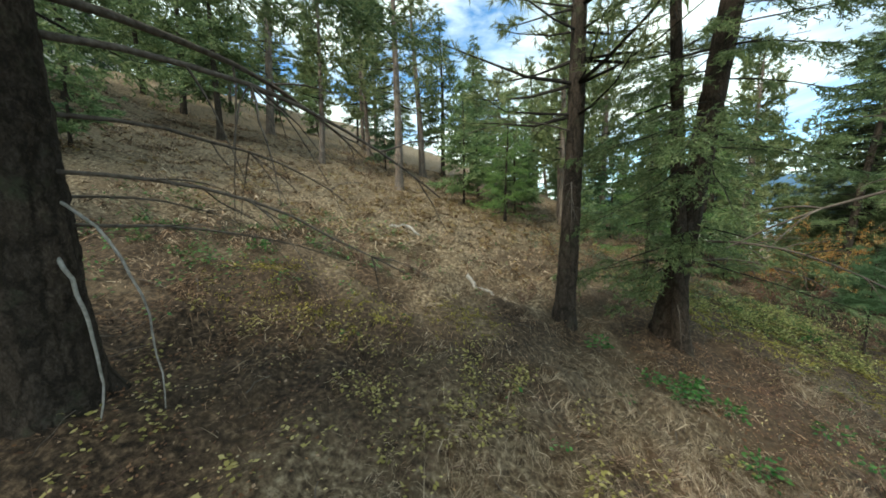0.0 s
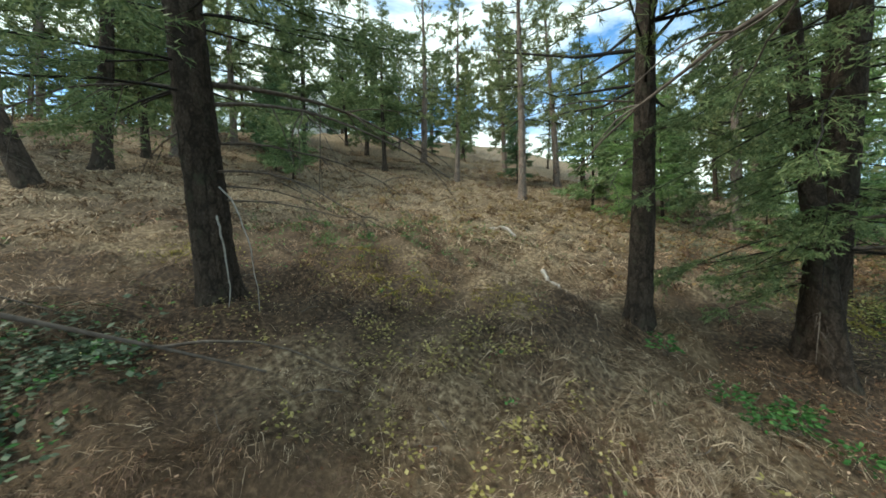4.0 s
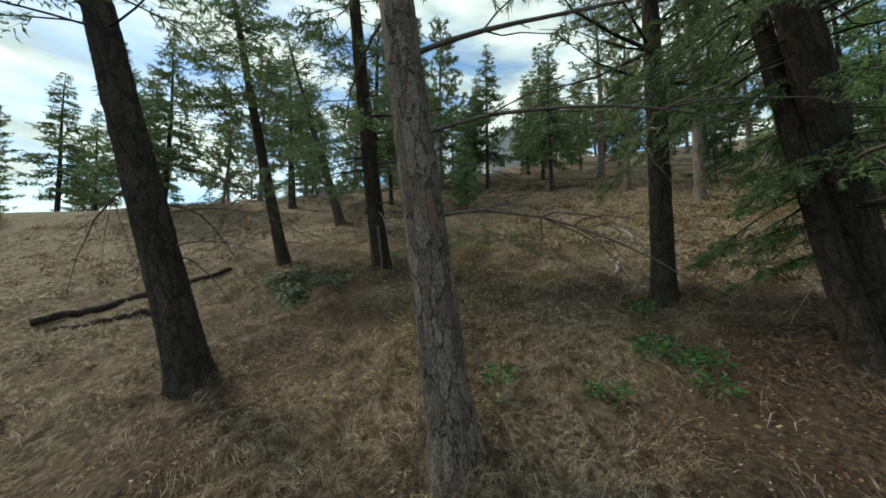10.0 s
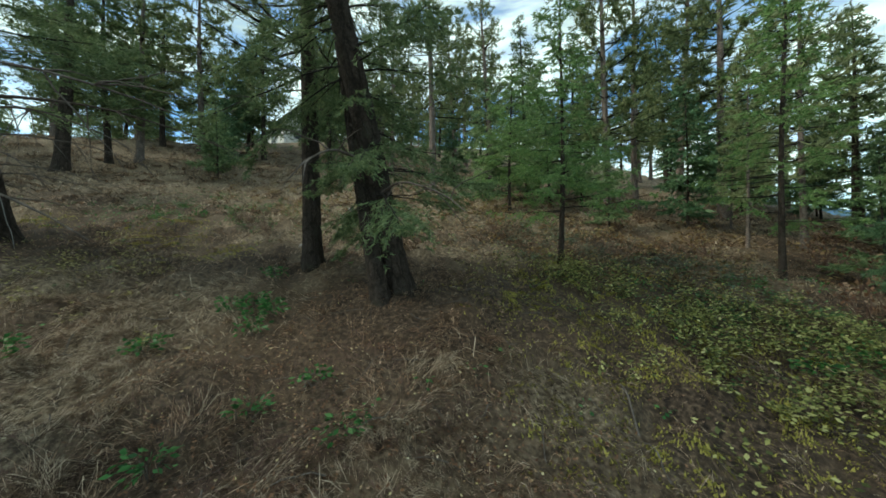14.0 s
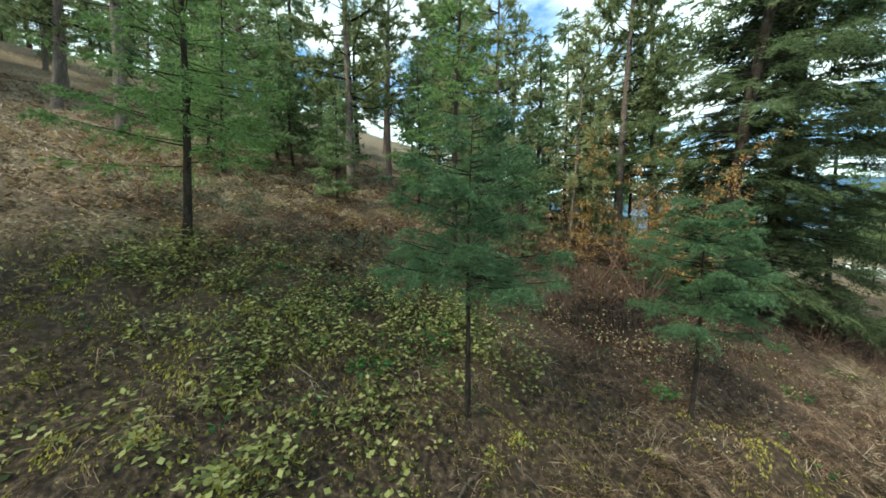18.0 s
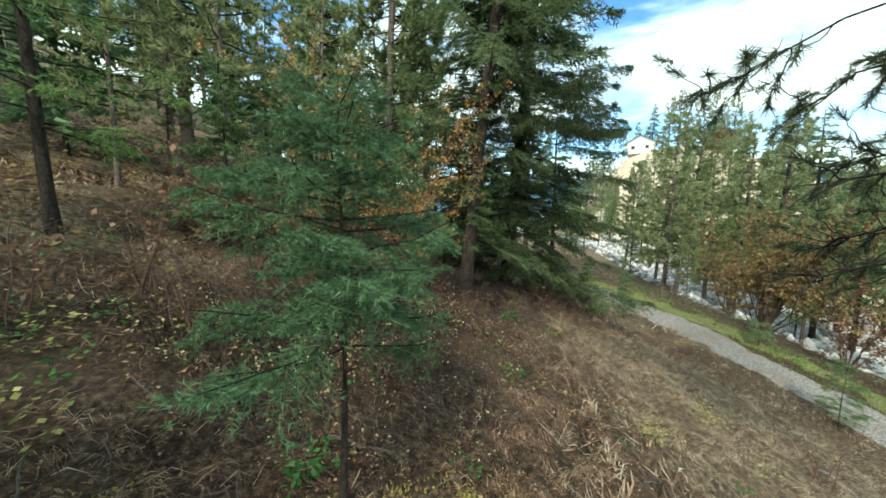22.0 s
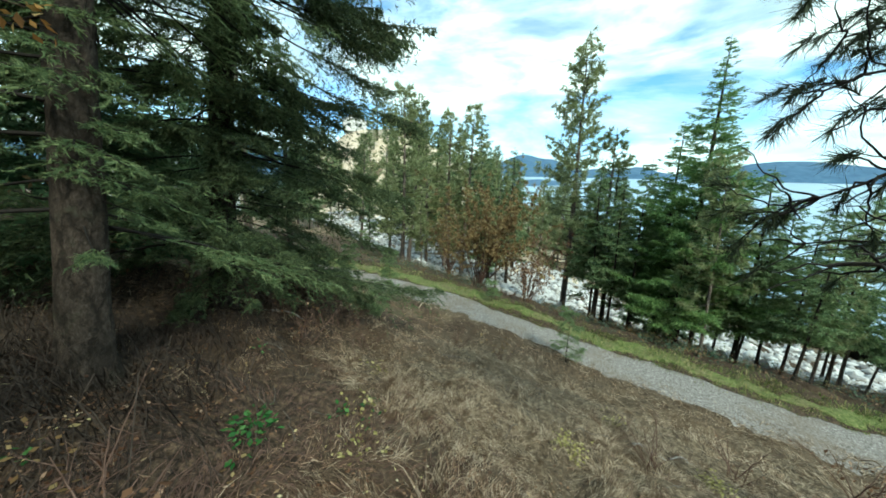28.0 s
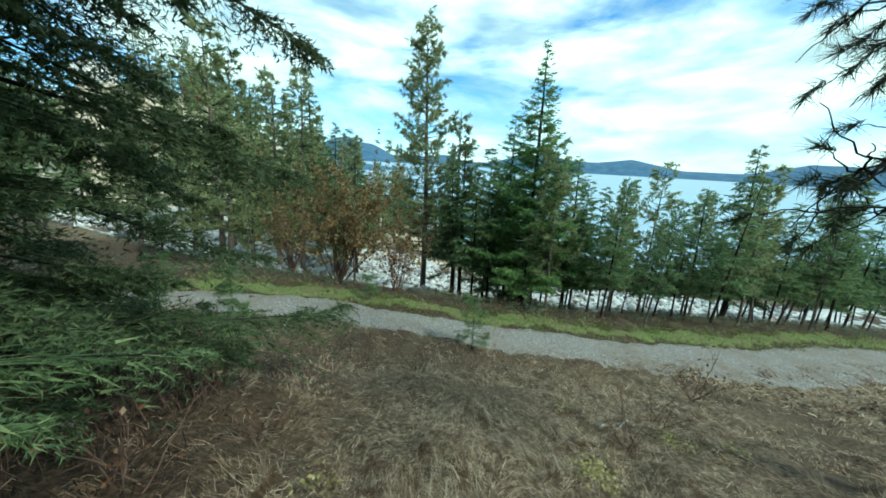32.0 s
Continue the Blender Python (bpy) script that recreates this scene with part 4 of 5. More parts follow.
for kind, x, y, k in (("row", 34.4, 8.0, 0.95), ("row", 33.6, 1.0, 0.92), ("rowpine", 35.8, -4.9, 1.2), ("row", 32.8, -4.3, 0.75), ("fir", 34.9, -11.3, 0.95), ("rowpine", 32.9, -15.7, 0.95), ("pine", 38.4, 8.1, 0.86),
                      ("pine", 40.9, 22.6, 0.93), ("rowpine", 12.2, 19.0, 1.3), ("pine", 6.2, 18.4, 0.95), ("row", 14.8, 18.6, 1.1), ("pine", 10.4, 22.5, 1.1), ("row", 37.5, 6.2, 1.25), ("fir", 38.2, 7.6, 0.8), ("young", 36.3, 5.2, 1.3), ("row", 36.6, 8.6, 1.1), ("young", 39.0, 4.4, 1.4), ("row", 46.5, 39.5, 1.3), ("rowpine", 47.2, 37.2, 1.3), ("row", 49.4, 41.5, 1.4), ("row", 44.8, 36.4, 1.1), ("pine", -17.5, 7.0, 1.1), ("pine", -19.5, 10.8, 1.15), ("fir", -16.6, 5.6, 0.95), ("row", 19.5, 24.0, 1.3), ("rowpine", 17.3, 21.8, 1.3), ("row", 22.0, 27.0, 1.3), ("young", 0.6, 17.6, 1.15), ("young", 3.6, 18.6, 1.2), ("young", -4.6, 22.0, 0.9), ("fir", -0.8, 26.0, 1.0), ("young", 1.6, 20.5, 1.3), ("pine", -6.5, 25.0, 1.0), ("young", -15.0, 10.7, 0.8), ("young", -13.4, 9.7, 0.6), ("fir", 56.1, 23.1, 1.3), ("fir", 54.5, 19.1, 1.35), ("fir", 57.9, 26.6, 1.3), ("fir", 55.1, 15.2, 1.1), ("hill", 61.4, 35.8, 1.2), ("hill", 66.2, 43.9, 1.15), ("hill", 37.6, 21.6, 0.95), ("hill", 45.4, 22.7, 1.08), ("hill", 46.0, 21.0, 1.18), ("hill", 46.4, 19.3, 1.26), ("fir", 46.9, 16.7, 0.98), ("fir", 47.1, 14.9, 0.88),
                      ("young", 23.0, 21.6, 0.9), ("pine", 16.8, 18.9, 0.95), ("pine", 18.8, 20.2, 1.0), ("young", 24.4, 22.6, 1.0), ("row", 25.0, 24.8, 1.0), ("fir", -12.0, 16.5, 0.9), ("fir", -16.0, 19.0, 1.0), ("young", -11.0, 9.0, 0.8), ("fir", -19.1, 13.7, 0.8), ("fir", -21.5, 15.0, 0.75), ("young", -17.5, 11.8, 1.0), ("rowpine", 37.5, 20.0, 0.6), ("pine", 45.0, 30.0, 0.8)):
    put(kind, x, y, k)
sow(["fir", "pine", "pine"], 20, (-50, -15, -26, 14), 3.6, (0.75, 1.2))
sow(["young", "fir"], 10, (-44, -20, -24, 14), 2.5, (0.5, 0.8))
sow(["fir", "pine", "young"], 40, (-44, -5, 14, 44), 3.2, (0.7, 1.15), 0.04, lambda x, y: not (x < -22 and abs((y - 1.65) * 0.875 + (x - 7.44) * 0.483) < 3.2))
sow(["fir", "pine", "fir", "young"], 26, (0, 30, 23, 50), 2.8, (0.7, 1.2))
sow(["fir", "young", "fir"], 3, (14.5, 18.2, 17.6, 25), 1.7, (0.55, 1.0), 0.03)
sow(["young", "young", "rowpine"], 8, (2, 21, 15, 23), 2.0, (0.5, 1.0), 0.02)
sow(["row", "rowpine", "row"], 48, (30.5, 38, -30, 6), 1.1, (0.65, 1.1), 0.06)
sow(["row", "rowpine", "pine"], 4, (34, 44, 14, 34), 3.0, (0.5, 0.8), 0.03, lambda x, y: 6 < x - road_x(y) < 12.5 and x - trail_x(y) > 4)
sow(["hill", "hill", "fir"], 34, (48, 104, 6, 62), 3.4, (0.7, 1.05), 0.02, lambda x, y: x - road_x(y) > 21)
sow(["hill", "fir", "hill"], 16, (58, 84, 2, 24), 3.2, (0.7, 1.0), 0.02)
sow(["hill", "rowpine", "hill"], 24, (40, 118, 14, 95), 4.0, (0.8, 1.4), 0.02, lambda x, y: x - road_x(y) > 27 and 0.08 < math.atan2(y - 12, x - 17) < 0.8)
sow(["rowpine", "row"], 3, (36, 62, 18, 46), 4.0, (0.8, 1.2), 0.03, lambda x, y: 4.5 < x - road_x(y) < 12.5)
sow(["hill", "fir"], 24, (100, 165, 30, 110), 5.0, (0.8, 1.2), 0.02)
sow(["young"], 8, (7, 25, 24, 31), 1.6, (0.6, 1.1), 0.02)
sow(["fir", "pine", "young"], 30, (-70, -24, -34, 56), 3.5, (0.7, 1.1), 0.03, lambda x, y: not (abs((y - 1.65) * 0.875 + (x - 7.44) * 0.483) < 3.2))
sow(["fir", "pine"], 28, (50, 110, -45, 8), 4.2, (0.5, 0.75), 0.02)
tree("pine_tree", "pine", (39.3, 10.0), 17.5, 0.2, 3.0, 3.0, 300, (0, 0), "tall full-crowned pine beyond the trail", "trees beyond the trail", 1.2, "sunlit_pine", tuft=0.27, wide=0.045, up_gap=0.55)
tree("fir_tree", "fir", (34.4, 4.9), 14.3, 0.17, 2.0, 4.1, 301, (0, 0), "pointed dark green fir beyond the trail", "trees beyond the trail", 1.5, "bright_fir", spray=0.9, up_gap=0.55, droop=0.05, point=1.15, blade=0.5)
tree("fir_tree", "fir", (36.0, 5.3), 11.6, 0.14, 1.8, 3.4, 302, (0, 0), "bright green fir beside a taller one beyond the trail", "trees beyond the trail", 1.1, "bright_fir", spray=0.9, up_gap=0.65, droop=0.1, point=1.05, blade=0.5)
tree("fir_tree", "fir", (33.4, 2.9), 8.8, 0.11, 1.8, 2.4, 303, (0, 0), "bright green fir beside a taller one beyond the trail", "trees beyond the trail", 1.1, "row", spray=0.9, up_gap=0.65, droop=0.1, point=1.0, blade=0.5)


# ---- dry grass, moss, leaves ----
def clumps(n, box, rng, per=14, wide=0.09):
    x0, x1, y0, y1 = box
    c = rng.uniform((x0, y0), (x1, y1), (n // per, 2))
    return c[rng.integers(len(c), size=n)] + rng.normal(0, wide, (n, 2))


def beside_walk(n, wide, rng, per, loose):
    """Clumped places within a distance of the walk's line."""
    m = n // per
    lengths = np.hypot(*(AXIS_LINE[1:] - AXIS_LINE[:-1]).T)
    t = rng.choice(len(lengths), m, p=lengths / lengths.sum())
    k = rng.uniform(-0.15, 1.15, (m, 1))
    c = AXIS_LINE[t] * (1 - k) + AXIS_LINE[t + 1] * k + rng.uniform(-wide, wide, (m, 2))
    i = rng.integers(m, size=n)
    return c[i] + rng.normal(0, loose, (n, 2))


def fibre(p, f, seed):
    return value_noise(np.stack([p[:, 0], p[:, 1], 0 * p[:, 0]], 1) * f + 30, seed)


def blades(c, size, width, rng, flat=0.8, stiff=(0.25, 1.0)):
    """Bent blades of three triangles each: they rise, arch over and come down."""
    n = len(c)
    base = np.stack([c[:, 0], c[:, 1], land(c[:, 0], c[:, 1]) - 0.01], 1)
    a = 5.5 * fibre(c, 0.55, 14) + 2.5 * fibre(c, 1.6, 15) + rng.normal(0, 0.75, n)
    out = np.stack([np.cos(a), np.sin(a), 0 * a], 1)
    l = rng.uniform(0.4, 1.0, n) * size * (0.55 + 0.9 * rng.random(n) ** 2) * (0.65 + 0.5 * np.clip(0.6 + fibre(c, 1.25, 8), 0, 1.6))
    lift = rng.uniform(*stiff, n)
    up = np.array([0, 0, 1])
    mid = base + out * (l * 0.42 * flat)[:, None] + up * (l * 0.42 * lift)[:, None]
    tip = base + out * (l * 0.95 * flat)[:, None]
    tip[:, 2] = land(tip[:, 0], tip[:, 1]) + l * 0.5 * lift * rng.uniform(-0.1, 1.35, n)
    turn = rng.normal(0, 0.3, n)
    tip[:, :2] += np.stack([-out[:, 1], out[:, 0]], 1) * (turn * l * 0.5)[:, None]
    side = np.stack([-out[:, 1], out[:, 0], rng.normal(0, 0.5, n)], 1) * (width * rng.uniform(0.5, 1.4, n))[:, None] / 2
    v = np.stack([base - side, base + side, mid - side * 0.8, mid + side * 0.8, tip], 1).reshape(-1, 3)
    k = np.arange(n)[:, None] * 5
    f = np.concatenate([k + np.array(q) for q in ((0, 1, 3), (0, 3, 2), (2, 3, 4))], 1).reshape(-1, 3)
    return v, f


BANDS = ((520000, 0, 3.8, 0.27, 0.0045, 1, None), (480000, 3.8, 8, 0.32, 0.0085, 2, (-12, 27, -8, 22)), (90000, 0, 8, 0.34, 0.02, 4, (4, 19, -8, 14)), (420000, 8, 26, 0.4, 0.024, 3, (-27, 27, -15, 27)))
for n, near, far, size, width, seed, box in BANDS:
    r5 = np.random.default_rng(seed)
    c = clumps(n, box, r5, 14, 0.1 if near < 8 else 0.25) if box else beside_walk(n, 3.8, r5, 14, 0.07)
    d, s = off_line(c[:, 0], c[:, 1]), c[:, 0] - trail_x(c[:, 1])
    dark, pale, moss = spread(*c.T, DARK), spread(*c.T, PALE), spread(*c.T, MOSSY)
    # sparser grass over the painted shade, so the dark soil shows
    thin = 1 - 0.15 * dark - 0.75 * spread(*c.T, PAINTED_SHADE) - 1.1 * np.clip(moss - 0.15, 0, 0.9)
    patchy = 0.85 + 0.8 * fibre(c, 1.1, 8) + 1.3 * fibre(c, 3.1, 9) + 0.35 * pale
    south = (c[:, 0] > 5.5) & (c[:, 0] < 18) & (c[:, 1] < np.interp(c[:, 0], AXIS_LINE[:6, 0], AXIS_LINE[:6, 1]) - 1.0)
    keep = (south == (seed == 4)) & (d >= near) & (d < far) & (s < -1.15 + r5.normal(0, 0.2, n)) & (r5.random(n) < thin * np.clip(2.2 * patchy - 0.85, 0.06, 1))
    c, pale, moss, dark = c[keep], pale[keep], moss[keep], dark[keep]
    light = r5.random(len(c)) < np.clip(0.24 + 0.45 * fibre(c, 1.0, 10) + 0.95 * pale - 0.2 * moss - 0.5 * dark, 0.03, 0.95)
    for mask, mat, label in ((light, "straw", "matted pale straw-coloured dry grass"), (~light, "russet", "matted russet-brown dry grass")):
        ob = part("grass", mesh_np("grass", *blades(c[mask], size * (1.1 if mat == "straw" else 0.95), width, r5, 0.95, (0.1, 0.75))), M[mat], smooth=False)
        tagged(ob, label, "grass", kind="stuff")

# a wiry tangle of dead stems in the shady hollows
r5 = np.random.default_rng(50)
c = beside_walk(220000, 4.0, r5, 9, 0.1)
c = c[(r5.random(len(c)) < 0.1 + 0.6 * spread(*c.T, DARK) + 0.25 * np.clip(fibre(c, 0.9, 16), 0, 1) - 0.6 * spread(*c.T, MOSSY)) & (c[:, 0] - trail_x(c[:, 1]) < -2)]
tagged(part("dead_stems", mesh_np("dead_stems", *blades(c, 0.34, 0.0055, r5, 1.0, (0.1, 0.7))), M["redtwig"], smooth=False), "tangle of dark dead stems in the litter", "dead stems", kind="stuff")

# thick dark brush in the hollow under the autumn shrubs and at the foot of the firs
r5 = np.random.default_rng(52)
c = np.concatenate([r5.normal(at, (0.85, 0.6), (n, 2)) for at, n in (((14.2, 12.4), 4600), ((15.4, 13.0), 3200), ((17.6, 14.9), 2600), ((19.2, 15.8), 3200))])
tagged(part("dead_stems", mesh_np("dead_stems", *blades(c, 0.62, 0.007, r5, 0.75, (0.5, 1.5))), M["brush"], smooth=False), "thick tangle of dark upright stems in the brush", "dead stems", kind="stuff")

# thin upright brush on the spur above the trail and under the firs
r5 = np.random.default_rng(51)
c = np.concatenate([r5.normal((24.0, 18.3), (1.4, 1.1), (1700, 2)), r5.normal((22.2, 16.6), (0.9, 0.7), (600, 2)), r5.normal((21.0, 17.4), (0.8, 0.6), (300, 2))])
c = c[c[:, 0] - trail_x(c[:, 1]) < -2.2]
tagged(part("dead_stems", mesh_np("dead_stems", *blades(c, 0.85, 0.008, r5, 0.5, (0.8, 1.7))), M["redtwig"], smooth=False), "thin bare upright stems of brush on the spur", "dead stems", kind="stuff")

# tussocks: long blades that arch out and lie over
for k, (mat, n, label) in enumerate((("straw", 1100, "tussocks of long pale dry grass"), ("russet", 600, "tussocks of long russet dry grass"))):
    r5 = np.random.default_rng(60 + k)
    c = beside_walk(n * 8, 5.0, r5, 1, 0)
    pale = spread(*c.T, PALE)
    want = (0.1 + 1.3 * pale) if mat == "straw" else (1.0 - pale)
    keep = (r5.random(len(c)) < want * (0.5 + 1.2 * fibre(c, 1.1, 8)) * (1 - 0.8 * spread(*c.T, MOSSY))) & (c[:, 0] - trail_x(c[:, 1]) < -1.4)
    c = np.repeat(c[keep][:n], 40, 0) + r5.normal(0, 0.05, (len(c[keep][:n]) * 40, 2))
    tagged(part("tussock_grass", mesh_np("tussock_grass", *blades(c, 0.42, 0.0045, r5, 1.0, (0.15, 0.9))), M[mat], smooth=False), label, "grass", kind="stuff")

# moss cushions and green blades along the trail
r5 = np.random.default_rng(21)
c = clumps(340000, (-7.5, 17, 1.5, 13), r5, 30, 0.07)
c = c[r5.random(len(c)) < 1.1 * np.clip(spread(*c.T, MOSSY) - 0.12, 0, 1)]
tagged(part("moss", mesh_np("moss", *blades(c, 0.07, 0.02, r5, 0.5, (0.5, 1.2))), M["moss"], smooth=False), "low olive green moss on the slope", "moss", kind="stuff")
yy = r5.uniform(-14, 34, 30000)
c = np.stack([trail_x(yy) + r5.normal(1.6, 0.5, len(yy)), yy], 1)
M["lawn"] = leafy("green_grass", [(0.0, (0.05, 0.08, 0.02)), (0.5, (0.12, 0.165, 0.04)), (0.8, (0.25, 0.24, 0.09)), (1.0, (0.42, 0.36, 0.2))])
tagged(part("verge_grass", mesh_np("verge_grass", *blades(c, 0.24, 0.016, r5, 0.5, (0.5, 1.3))), M["lawn"], smooth=False), "short green grass beside the gravel trail", "grass", kind="stuff")


def plants(c, tall, size, per, rng, wide=0.65):
    """Low leafy stems: leaves set along short upright stalks."""
    n = len(c)
    base = np.stack([c[:, 0], c[:, 1], land(c[:, 0], c[:, 1])], 1)
    b = np.repeat(base, per, 0)
    h = np.repeat(rng.uniform(0.4, 1.0, n) * tall, per) * rng.uniform(0.25, 1.0, n * per)
    a = rng.uniform(0, 6.28, n * per)
    off = rng.uniform(0.01, 0.12, n * per) * (0.5 + h / max(tall, 0.01))
    b = b + np.stack([np.cos(a) * off, np.sin(a) * off, h], 1)
    w = unit(np.stack([np.cos(a), np.sin(a), rng.normal(-0.05, 0.35, n * per)], 1))
    side = unit(np.stack([-w[:, 1], w[:, 0], rng.normal(0, 0.3, n * per)], 1))
    s = (size * rng.uniform(0.6, 1.3, n * per))[:, None]
    v = np.stack([b, b + w * s * 0.5 + side * s * wide / 2, b + w * s, b + w * s * 0.5 - side * s * wide / 2], 1).reshape(-1, 3)
    k = np.arange(n * per)[:, None] * 4
    return v, np.concatenate([k + np.array([0, 1, 2]), k + np.array([0, 2, 3])], 1).reshape(-1, 3)


def patch(name, spots, n, tall, size, per, mat, label, category, seed, box=(-9, 20, -4, 17), floor=0.05, apart=0.0, clumpy=False):
    rng = np.random.default_rng(seed)
    x0, x1, y0, y1 = box
    c = clumps(n, box, rng, 5, 0.1)
    w = spread(*c.T, spots)
    c = c[(rng.random(len(c)) < np.maximum(w, floor)) & (c[:, 0] - trail_x(c[:, 1]) < -2) & (off_line(*c.T) >= apart)]
    if clumpy:
        c = c[fibre(c, 1.7, 31) + 0.6 * fibre(c, 3.3, 32) + rng.normal(0, 0.12, len(c)) > -0.3]
    return tagged(part(name, mesh_np(name, *plants(c, tall, size, per, rng)), M[mat], smooth=False), label, category, kind="stuff")


YELLOW = [(9.5, 8.4, 1.0), (9.7, 9.6, 1.3), (8.3, 9.8, 1.3), (10.3, 8.8, 0.7), (7.2, 10.0, 1.2), (9.3, 7.7, 0.8), (10.9, 10.4, 1.0)]
patch("undergrowth", YELLOW, 76000, 0.4, 0.06, 9, "yellow", "low shrubs with yellow-green leaves on the slope", "undergrowth", 31, floor=0.0, clumpy=True)
r5 = np.random.default_rng(32)
c = np.concatenate([beside_walk(60, 3.6, r5, 1, 0), r5.normal((-1.8, 3.2), (1.3, 0.9), (30, 2)), r5.normal((1.3, 1.6), (1.0, 0.9), (9, 2)), r5.normal((0.4, 3.6), (1.0, 0.8), (22, 2))])
c = c[(c[:, 0] - trail_x(c[:, 1]) < -3)]
c = np.repeat(c, 7, 0) + r5.normal(0, 0.1, (len(c) * 7, 2))
tagged(part("undergrowth", mesh_np("undergrowth", *plants(c, 0.3, 0.05, 5, r5)), M["yellow_leaf"], smooth=False), "clusters of small yellow leaves on thin stems", "undergrowth", kind="stuff")
patch("undergrowth", [(-3.0, 0.5, 0.75), (-2.4, 0.1, 0.5), (-3.7, 0.0, 0.5)], 1800, 0.26, 0.085, 6, "creeper", "dark green leafy creeper on the slope", "undergrowth", 39, (-5, -1, -1.5, 1.8), 0.0)
patch("undergrowth", [(-3.0, 0.5, 0.8), (-2.3, 0.0, 0.6), (-3.8, -0.3, 0.6), (9.5, 11, 1.8), (8, 10.8, 1.4), (10.5, 12, 1.5), (-3, 8, 2.0), (-5, 6, 2.0)], 16000, 0.24, 0.06, 8, "green", "low dark green leafy shrubs on the slope", "undergrowth", 33, floor=0.012)
LITTER = [(6.5, 4.3, 1.4), (7.3, 5.2, 1.2), (14.5, 11.0, 1.6), (5.2, 5.0, 1.4), (5.4, 6.6, 1.0), (6.3, 6.1, 0.9), (3.9, 5.6, 1.2), (4.6, 4.2, 1.2), (16, 12.6, 1.6), (14.6, 11.5, 2.0), (-2.4, 3.2, 1.5), (17.5, 14.4, 1.2), (1.5, -0.4, 1.0), (-3, 1.6, 1.2), (18, 11, 1.5), (13.5, 10.5, 1.2)]
patch("fallen_leaves", LITTER, 46000, 0.1, 0.036, 3, "brown", "withered brown leaves on stems and ground", "leaf litter", 34, floor=0.1)
patch("fallen_leaves", LITTER, 12000, 0.14, 0.03, 2, "pale_leaf", "withered cream and tan leaves scattered in the grass", "leaf litter", 38, floor=0.06)
patch("undergrowth", [(15.5, 13.6, 1.6), (14.5, 12.6, 1.3), (16.2, 12.8, 1.0)], 2500, 0.5, 0.05, 5, "rust", "low shrubs with rusty and yellow leaves", "undergrowth", 35, floor=0.01)
patch("undergrowth", [(5.6, 5.9, 1.0), (6.3, 5.2, 0.9), (5.9, 4.3, 1.1), (7.2, 5.4, 0.8), (14.6, 11.9, 0.9)], 9000, 0.3, 0.032, 4, "brown", "low brush with withered brown leaves at the foot of a fir", "undergrowth", 41, floor=0.0)
patch("undergrowth", [(14.0, 11.7, 1.0), (14.9, 12.4, 1.1), (15.6, 13.2, 1.0), (13.0, 11.9, 0.9), (16.4, 12.9, 0.7)], 1300, 0.6, 0.04, 4, "pale_leaf", "low thin shrubs with cream and yellow leaves", "undergrowth", 40, (11, 19, 9.5, 16), 0.0)
patch("undergrowth", [(6.4, 11.6, 1.3), (5.0, 13.4, 1.8), (8.2, 12.8, 1.6)], 6000, 0.28, 0.06, 6, "creeper", "low dark green leafy shrubs among the trees", "undergrowth", 42, (1, 11, 9, 17), 0.0)
patch("undergrowth", [(6.4, 11.6, 1.3), (5.0, 13.0, 2.0), (7.6, 13.6, 2.0)], 5000, 0.32, 0.05, 5, "brown", "low brush with withered brown leaves among the trees", "undergrowth", 43, (1, 11, 9, 17), 0.0)
far_box = (-24, 26, 8, 30)
patch("undergrowth", [(0, 14, 5), (8, 15, 5), (14, 17, 4), (-6, 10, 4), (18, 18, 3)], 12000, 0.4, 0.12, 4, "rust", "rusty brown brush among the trees", "undergrowth", 36, far_box, 0.05, 5.0)

# leafy green plants that stand out singly
for k, (x, y, tall, n) in enumerate([(3.8, 5.0, 0.3, 34), (3.2, 5.0, 0.25, 26), (3.05, 2.55, 0.3, 30), (3.7, 4.8, 0.28, 26), (5.4, 3.3, 0.24, 22), (5.5, 4.0, 0.2, 18), (2.6, 5.6, 0.3, 30), (10.9, 9.9, 0.3, 26), (18.3, 13.7, 0.3, 30), (17.0, 11.8, 0.18, 14), (-3.9, 6.2, 0.3, 26), (3.4, 4.6, 0.3, 30), (4.1, 4.6, 0.25, 24), (3.6, 3.6, 0.25, 24), (5.6, 4.6, 0.2, 18), (6.4, 4.4, 0.2, 16), (13.9, 10.2, 0.25, 26), (10.2, 9.1, 0.22, 30)]):
    r5 = np.random.default_rng(400 + k)
    root = new("green_plant")
    for _ in range(5):
        w = unit(np.array([*r5.normal(0, 0.45, 2), 1.0]))
        part("stem", mesh_np("stem", *tube(crooked((0, 0, -0.02), w, tall, 0.2, r5, 5, 0.05), np.linspace(0.004, 0.0015, 5), 4)), M["twig"], root)
    a = r5.uniform(0, 6.28, n * 3)
    b = np.stack([np.cos(a), np.sin(a), 0 * a], 1) * r5.uniform(0.02, 0.2, n * 3)[:, None] + np.array([0, 0, 1]) * r5.uniform(0.3, 1.0, n * 3)[:, None] * tall
    w = unit(np.stack([np.cos(a), np.sin(a), r5.normal(0, 0.3, n * 3)], 1))
    part("foliage", mesh_np("foliage", *leaves(b, w, r5.uniform(0.05, 0.09, n * 3), r5, 0.5)), M["green"], root, smooth=False)
    root.location = (x, y, float(land(x, y)))
    tagged(root, "small bright green leafy plant in the dry grass", "plant", "green plants on the slope")


